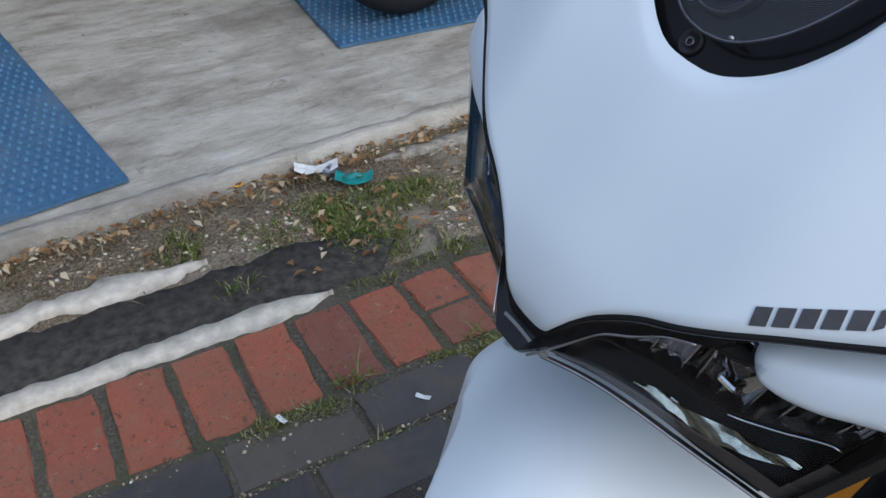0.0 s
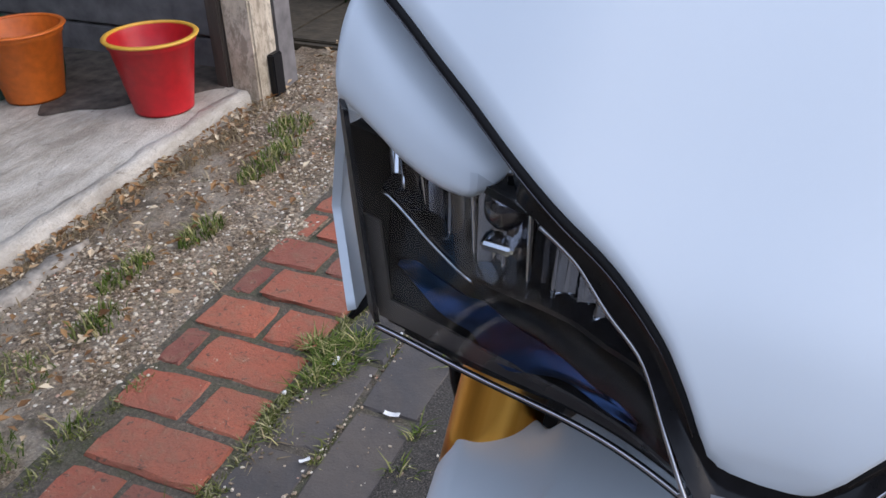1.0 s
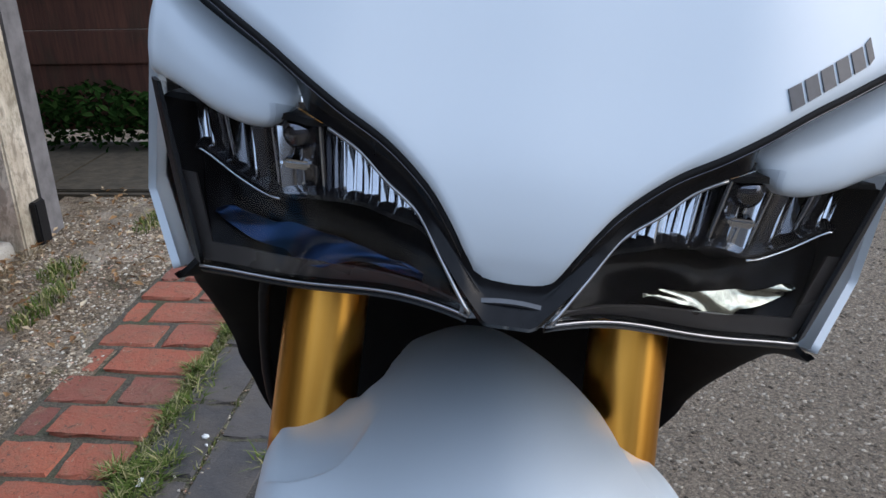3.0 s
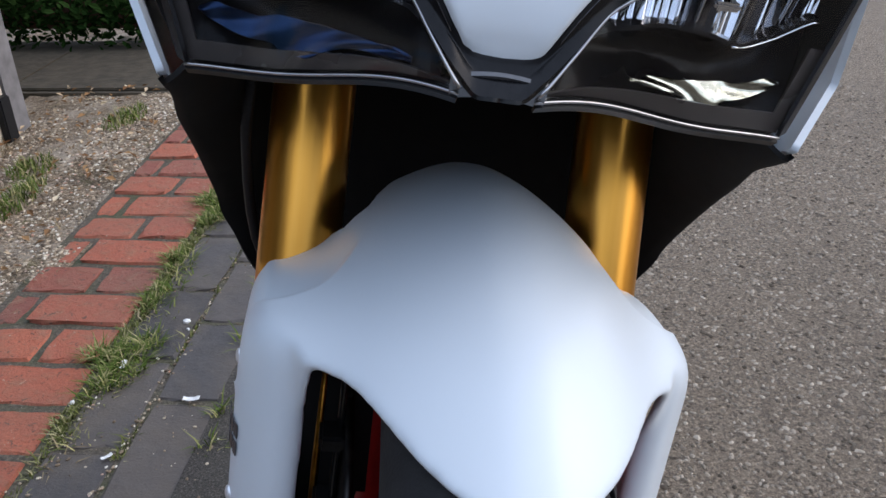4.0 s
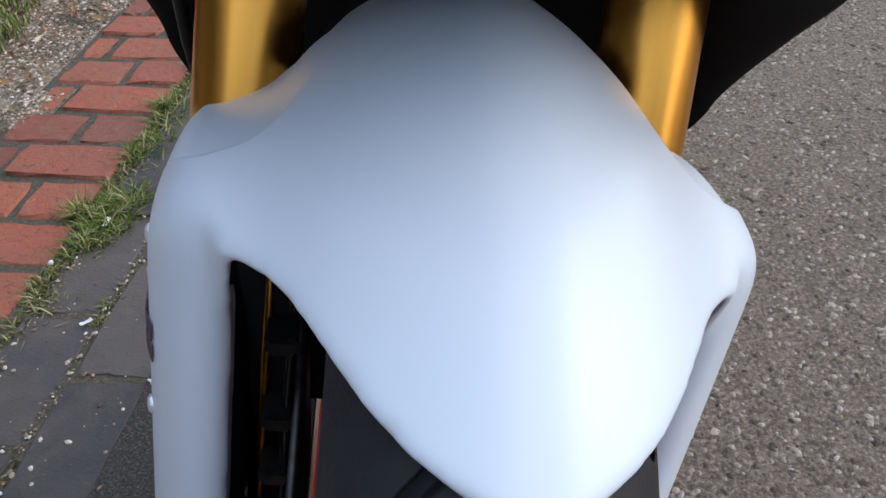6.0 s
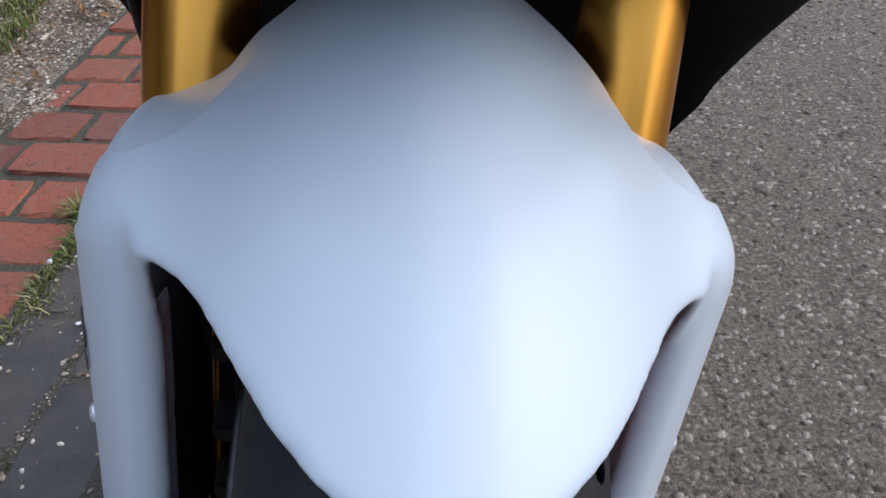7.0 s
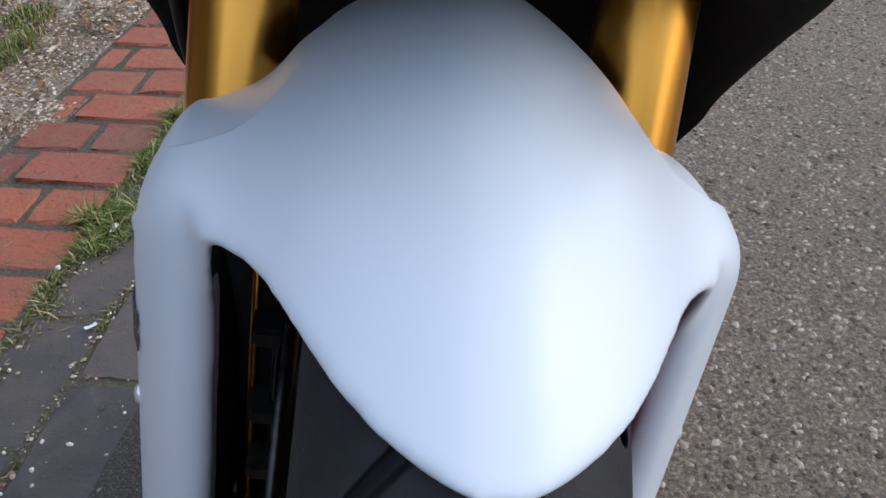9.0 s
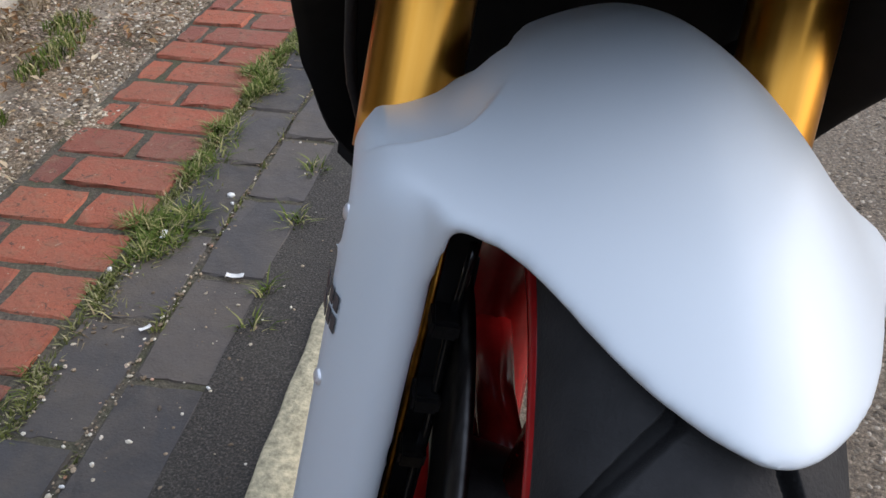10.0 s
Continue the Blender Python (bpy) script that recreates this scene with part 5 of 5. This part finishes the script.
litter_field("leaf_litter", [(0.0, 0.07, -1.5, 0.8, 650), (-1.15, -0.92, -1.4, -0.85, 60), (-1.2, -0.72, 0.5, 1.3, 260), (-1.12, -0.74, -0.85, 0.5, 420)], 0.013, LITTERMIX, "brown leaf litter and chaff on the verge", "leaf litter", 77)
leaf_mass("ivy", -5, -0.9, 1.70, 1.94, 0.24, 6500, 0.020, HEDGE, "low dark green ivy along the fence foot", "ivy", 4)


# ---- loose ground cover ----
def pebble_field(name, count, place, size, material, label, category, seed):
    rnd = random.Random(seed)
    ico = [(0, 0, 1), (0.89, 0, 0.45), (0.28, 0.85, 0.45), (-0.72, 0.53, 0.45), (-0.72, -0.53, 0.45), (0.28, -0.85, 0.45), (0.6, 0.5, -0.5), (-0.3, 0.7, -0.5), (-0.8, 0, -0.5), (-0.3, -0.7, -0.5), (0.6, -0.5, -0.5)]
    tri = [(0, 1, 2), (0, 2, 3), (0, 3, 4), (0, 4, 5), (0, 5, 1), (1, 6, 2), (2, 7, 3), (3, 8, 4), (4, 9, 5), (5, 10, 1), (2, 6, 7), (3, 7, 8), (4, 8, 9), (5, 9, 10), (1, 10, 6)]
    verts, faces = [], []
    for _ in range(count):
        x, y, z = place(rnd)
        s = size * (0.35 + 1.2 * rnd.random() ** 2.2)
        sx, sy, sz = s * rnd.uniform(0.7, 1.4), s * rnd.uniform(0.6, 1.0), s * rnd.uniform(0.35, 0.75)
        a = rnd.uniform(0, 6.3)
        c, d = math.cos(a), math.sin(a)
        b = len(verts)
        for p in ico:
            px, py, pz = p[0] * sx * rnd.uniform(0.8, 1.2), p[1] * sy * rnd.uniform(0.8, 1.2), p[2] * sz
            verts.append((x + px * c - py * d, y + px * d + py * c, z + pz + sz * 0.35))
        faces += [tuple(b + i for i in t) for t in tri]
    return tagged(mesh_object(name, verts, faces, material, None, False), label, category, kind="stuff")


def verge_spot(rnd):
    while True:
        x, y = rnd.uniform(-1.2, -0.66), rnd.uniform(-1.6, 1.6)
        if y < -0.5 and -0.88 < x and rnd.random() > 0.05:
            continue
        dens = max(0.04, min(1, 0.35 + 1.9 * noise.noise((x * 5, y * 3.2, 6))))
        if y < -0.42:
            dens *= 0.35
        if x > -0.90 and y > -0.42:
            dens = max(dens, 0.8)
        if rnd.random() < dens:
            return x, y, dirt_height(x, y) - 0.001


def road_spot(rnd):
    x, y = 0.20 + 1.1 * rnd.random() ** 1.3, rnd.uniform(-0.9, 1.3)
    return x, y, -0.0018


def joint_spot(rnd):
    y = rnd.uniform(-1.3, 1.3)
    x = edge_x(y) + rnd.choice([rnd.gauss(0.028, 0.014), rnd.gauss(0.125, 0.006), rnd.uniform(0.0, 0.38)])
    return x, y, -0.004


pebble_field("gravel", 26000, verge_spot, 0.0038, PEBBLES, "loose pale gravel on the earth verge", "gravel", 21)
pebble_field("grit", 2600, joint_spot, 0.0026, PEBBLES, "grit in the paving joints", "grit", 22)
pebble_field("road_chippings", 60000, road_spot, 0.0037, ROADCHIP, "loose pale chippings on the tarmac", "chippings", 23)


def blades(name, spots, material, label, category, seed, length, count, lean=0.7, width=0.0016):
    rnd = random.Random(seed)
    verts, faces = [], []
    for cx, cy, rx, ry, dens in spots:
        for _ in range(int(count * dens)):
            a, r = rnd.uniform(0, 6.3), math.sqrt(rnd.random())
            x, y = cx + rx * r * math.cos(a), cy + ry * r * math.sin(a)
            z = -0.012
            h = length * rnd.uniform(0.35, 1.15) * (1.1 - 0.5 * r)
            w = width * rnd.uniform(0.7, 1.4)
            d = rnd.uniform(0, 6.3)
            lx, ly = math.cos(d) * lean * h * rnd.uniform(0.2, 1.2), math.sin(d) * lean * h * rnd.uniform(0.2, 1.2)
            px, py = -math.sin(d) * w, math.cos(d) * w
            b = len(verts)
            verts += [(x - px, y - py, z), (x + px, y + py, z), (x + lx * 0.4 + px * 0.8, y + ly * 0.4 + py * 0.8, z + h * 0.6), (x + lx * 0.4 - px * 0.8, y + ly * 0.4 - py * 0.8, z + h * 0.6), (x + lx, y + ly, z + h * 0.85)]
            faces += [(b, b + 1, b + 2, b + 3), (b + 3, b + 2, b + 4)]
    return tagged(mesh_object(name, verts, faces, material, None, False), label, category, kind="stuff")


blades("low_grass", [(-0.86, -0.70, 0.13, 0.05, 2.2), (-0.93, -0.58, 0.07, 0.13, 1.8), (-0.80, -0.62, 0.08, 0.06, 0.8), (-0.92, -0.84, 0.06, 0.06, 0.5), (-0.98, -0.72, 0.05, 0.08, 0.5), (-0.90, -0.45, 0.08, 0.06, 0.4)], GRASS, "low spreading grass tuft in the verge", "grass", 35, 0.026, 420, 1.4, 0.0013)
blades("grass", [ (-0.78, -0.95, 0.03, 0.05, 0.15), (-0.92, -0.13, 0.03, 0.08, 0.5), (-0.88, 0.06, 0.035, 0.07, 0.45),
                 (-0.93, 0.42, 0.04, 0.14, 0.8), (-0.99, 0.62, 0.06, 0.08, 0.5), (-0.97, -1.02, 0.06, 0.05, 0.35), (-0.86, -0.28, 0.04, 0.06, 0.3), (-0.90, 1.0, 0.05, 0.12, 0.6), (-0.70, -0.52, 0.02, 0.04, 0.15)], GRASS, "tufts of green grass in the verge", "grass", 31, 0.042, 420, 0.9)
rnd = random.Random(5)
moss = [(edge_x(y) + rnd.uniform(0.006, 0.030), y, rnd.uniform(0.012, 0.030), rnd.uniform(0.02, 0.05), rnd.uniform(0.3, 1.1)) for y in np.linspace(-1.2, 0.75, 70) if y > -0.42 or rnd.random() < 0.4]
moss += [(-0.665 - 0.02 * rnd.random(), y, 0.015, 0.03, 0.35) for y in np.linspace(-0.75, -0.4, 7)]
moss += [(-0.309 + rnd.uniform(-0.004, 0.004), rnd.uniform(-0.9, 0.8), 0.006, 0.03, 0.10) for _ in range(30)]
blades("kerb_weeds", moss, WEED, "yellowed mossy weeds along the brick edging", "weeds", 32, 0.022, 250, 1.2, 0.0013)
clumps = []
for y in np.linspace(-0.42, 0.78, 46):
    dens = max(0.0, min(1.0, 0.35 + 2.6 * noise.noise((y * 6.5, 3, 1))))
    clumps.append((edge_x(y) + rnd.uniform(-0.004, 0.066), y, rnd.uniform(0.010, 0.040), rnd.uniform(0.012, 0.04), rnd.uniform(0.2, 1.8) * dens))
blades("kerb_grass", clumps
       + [(-0.215, 0.02, 0.02, 0.03, 0.25), (-0.205, -0.15, 0.015, 0.03, 0.25), (-0.195, -0.34, 0.012, 0.02, 0.15), (-0.185, -0.42, 0.02, 0.02, 0.15), (-0.44, -0.62, 0.01, 0.03, 0.2), (-0.445, -0.86, 0.012, 0.03, 0.25)], GRASS, "green grass growing beside the brick edging", "grass", 33, 0.038, 230, 1.5, 0.0013)
blades("straw", [(slab_edge(y) + rnd.uniform(0.01, 0.09), y, 0.04, 0.06, rnd.uniform(0.5, 1.4)) for y in np.linspace(-1.4, 0.75, 44)]
       + [(rnd.uniform(-1.1, -0.7), rnd.uniform(-1.2, 0.9), 0.06, 0.06, 0.25) for _ in range(30)] + [(edge_x(y) + 0.03, y, 0.03, 0.04, 0.25) for y in np.linspace(-0.45, 0.5, 12)], STRAW, "dry straw and stalks on the earth", "straw", 34, 0.026, 60, 2.4, 0.0012)


# ---- litter ----
def scrap(name, x, y, z, sx, sy, turn, material, label, category, curl=0.3, seed=1):
    P = [[(sx * (u - 0.5), sy * (v - 0.5), 0.35 * curl * sx * (u - 0.5) ** 2 * 2 + 0.07 * sx * noise.noise((u * 3, v * 3, seed))) for v in np.linspace(0, 1, 9)] for u in np.linspace(0, 1, 11)]
    ob = shell(name, P, 0.0006, material)
    ob.matrix_world = pose(x, y, z + 0.002 + 0.02 * sx, 0, 0, turn)
    return tagged(ob, label, category)


scrap("wrapper", -1.02, -0.60, 0.002, 0.085, 0.045, 62, TEAL, "crumpled teal and silver food wrapper on the verge", "wrapper", 0.9, 3)
scrap("foil_scrap", -1.055, -0.625, 0.004, 0.06, 0.04, 40, STEEL, "crumpled silver foil on the verge", "foil", 1.2, 9)
scrap("paper_scrap", -1.10, -0.66, 0.004, 0.10, 0.04, 70, LITTER, "crumpled white paper on the verge", "paper", 0.8, 4)
scrap("dead_leaf", -1.20, -0.09, 0.004, 0.04, 0.028, 20, LEAFMAT, "curled brown dead leaf", "leaf", 0.9, 5)
scrap("dead_leaf", -1.13, -0.84, 0.004, 0.03, 0.012, 80, YELLOWRIM, "small yellow plastic scrap", "scrap", 0.3, 6)
for i, (x, y, s, a) in enumerate([(-0.329, -0.10, 0.026, 20), (-0.318, -0.125, 0.018, 60), (-0.389, -0.236, 0.03, 100), (-0.245, -0.32, 0.034, 5), (-0.323, -0.454, 0.022, 50), (-0.20, -0.548, 0.016, 30), (-0.35, -0.78, 0.034, 40), (-0.30, -0.72, 0.02, 10), (-0.43, -0.335, 0.014, 0), (-0.42, -1.0, 0.03, 20)]):
    if i < 2 or i in (5, 7, 8):
        verts, faces = [], []
        ob = pebble_field("white_stone", 1, lambda r: (0, 0, 0), s * 0.55, LITTER, "small white stone", "stone", 50 + i)
        ob["kind"] = "thing"
        ob.matrix_world = pose(x, y, 0.0, 0, 0, a)
        tagged(ob, "small white stone on the paving bricks", "stone", "white bits on the paving")
    else:
        scrap("paper_scrap", x, y, 0.0, s * 0.75, s * 0.26, a, LITTER, "scrap of white paper on the paving", "paper", 0.5, 60 + i)
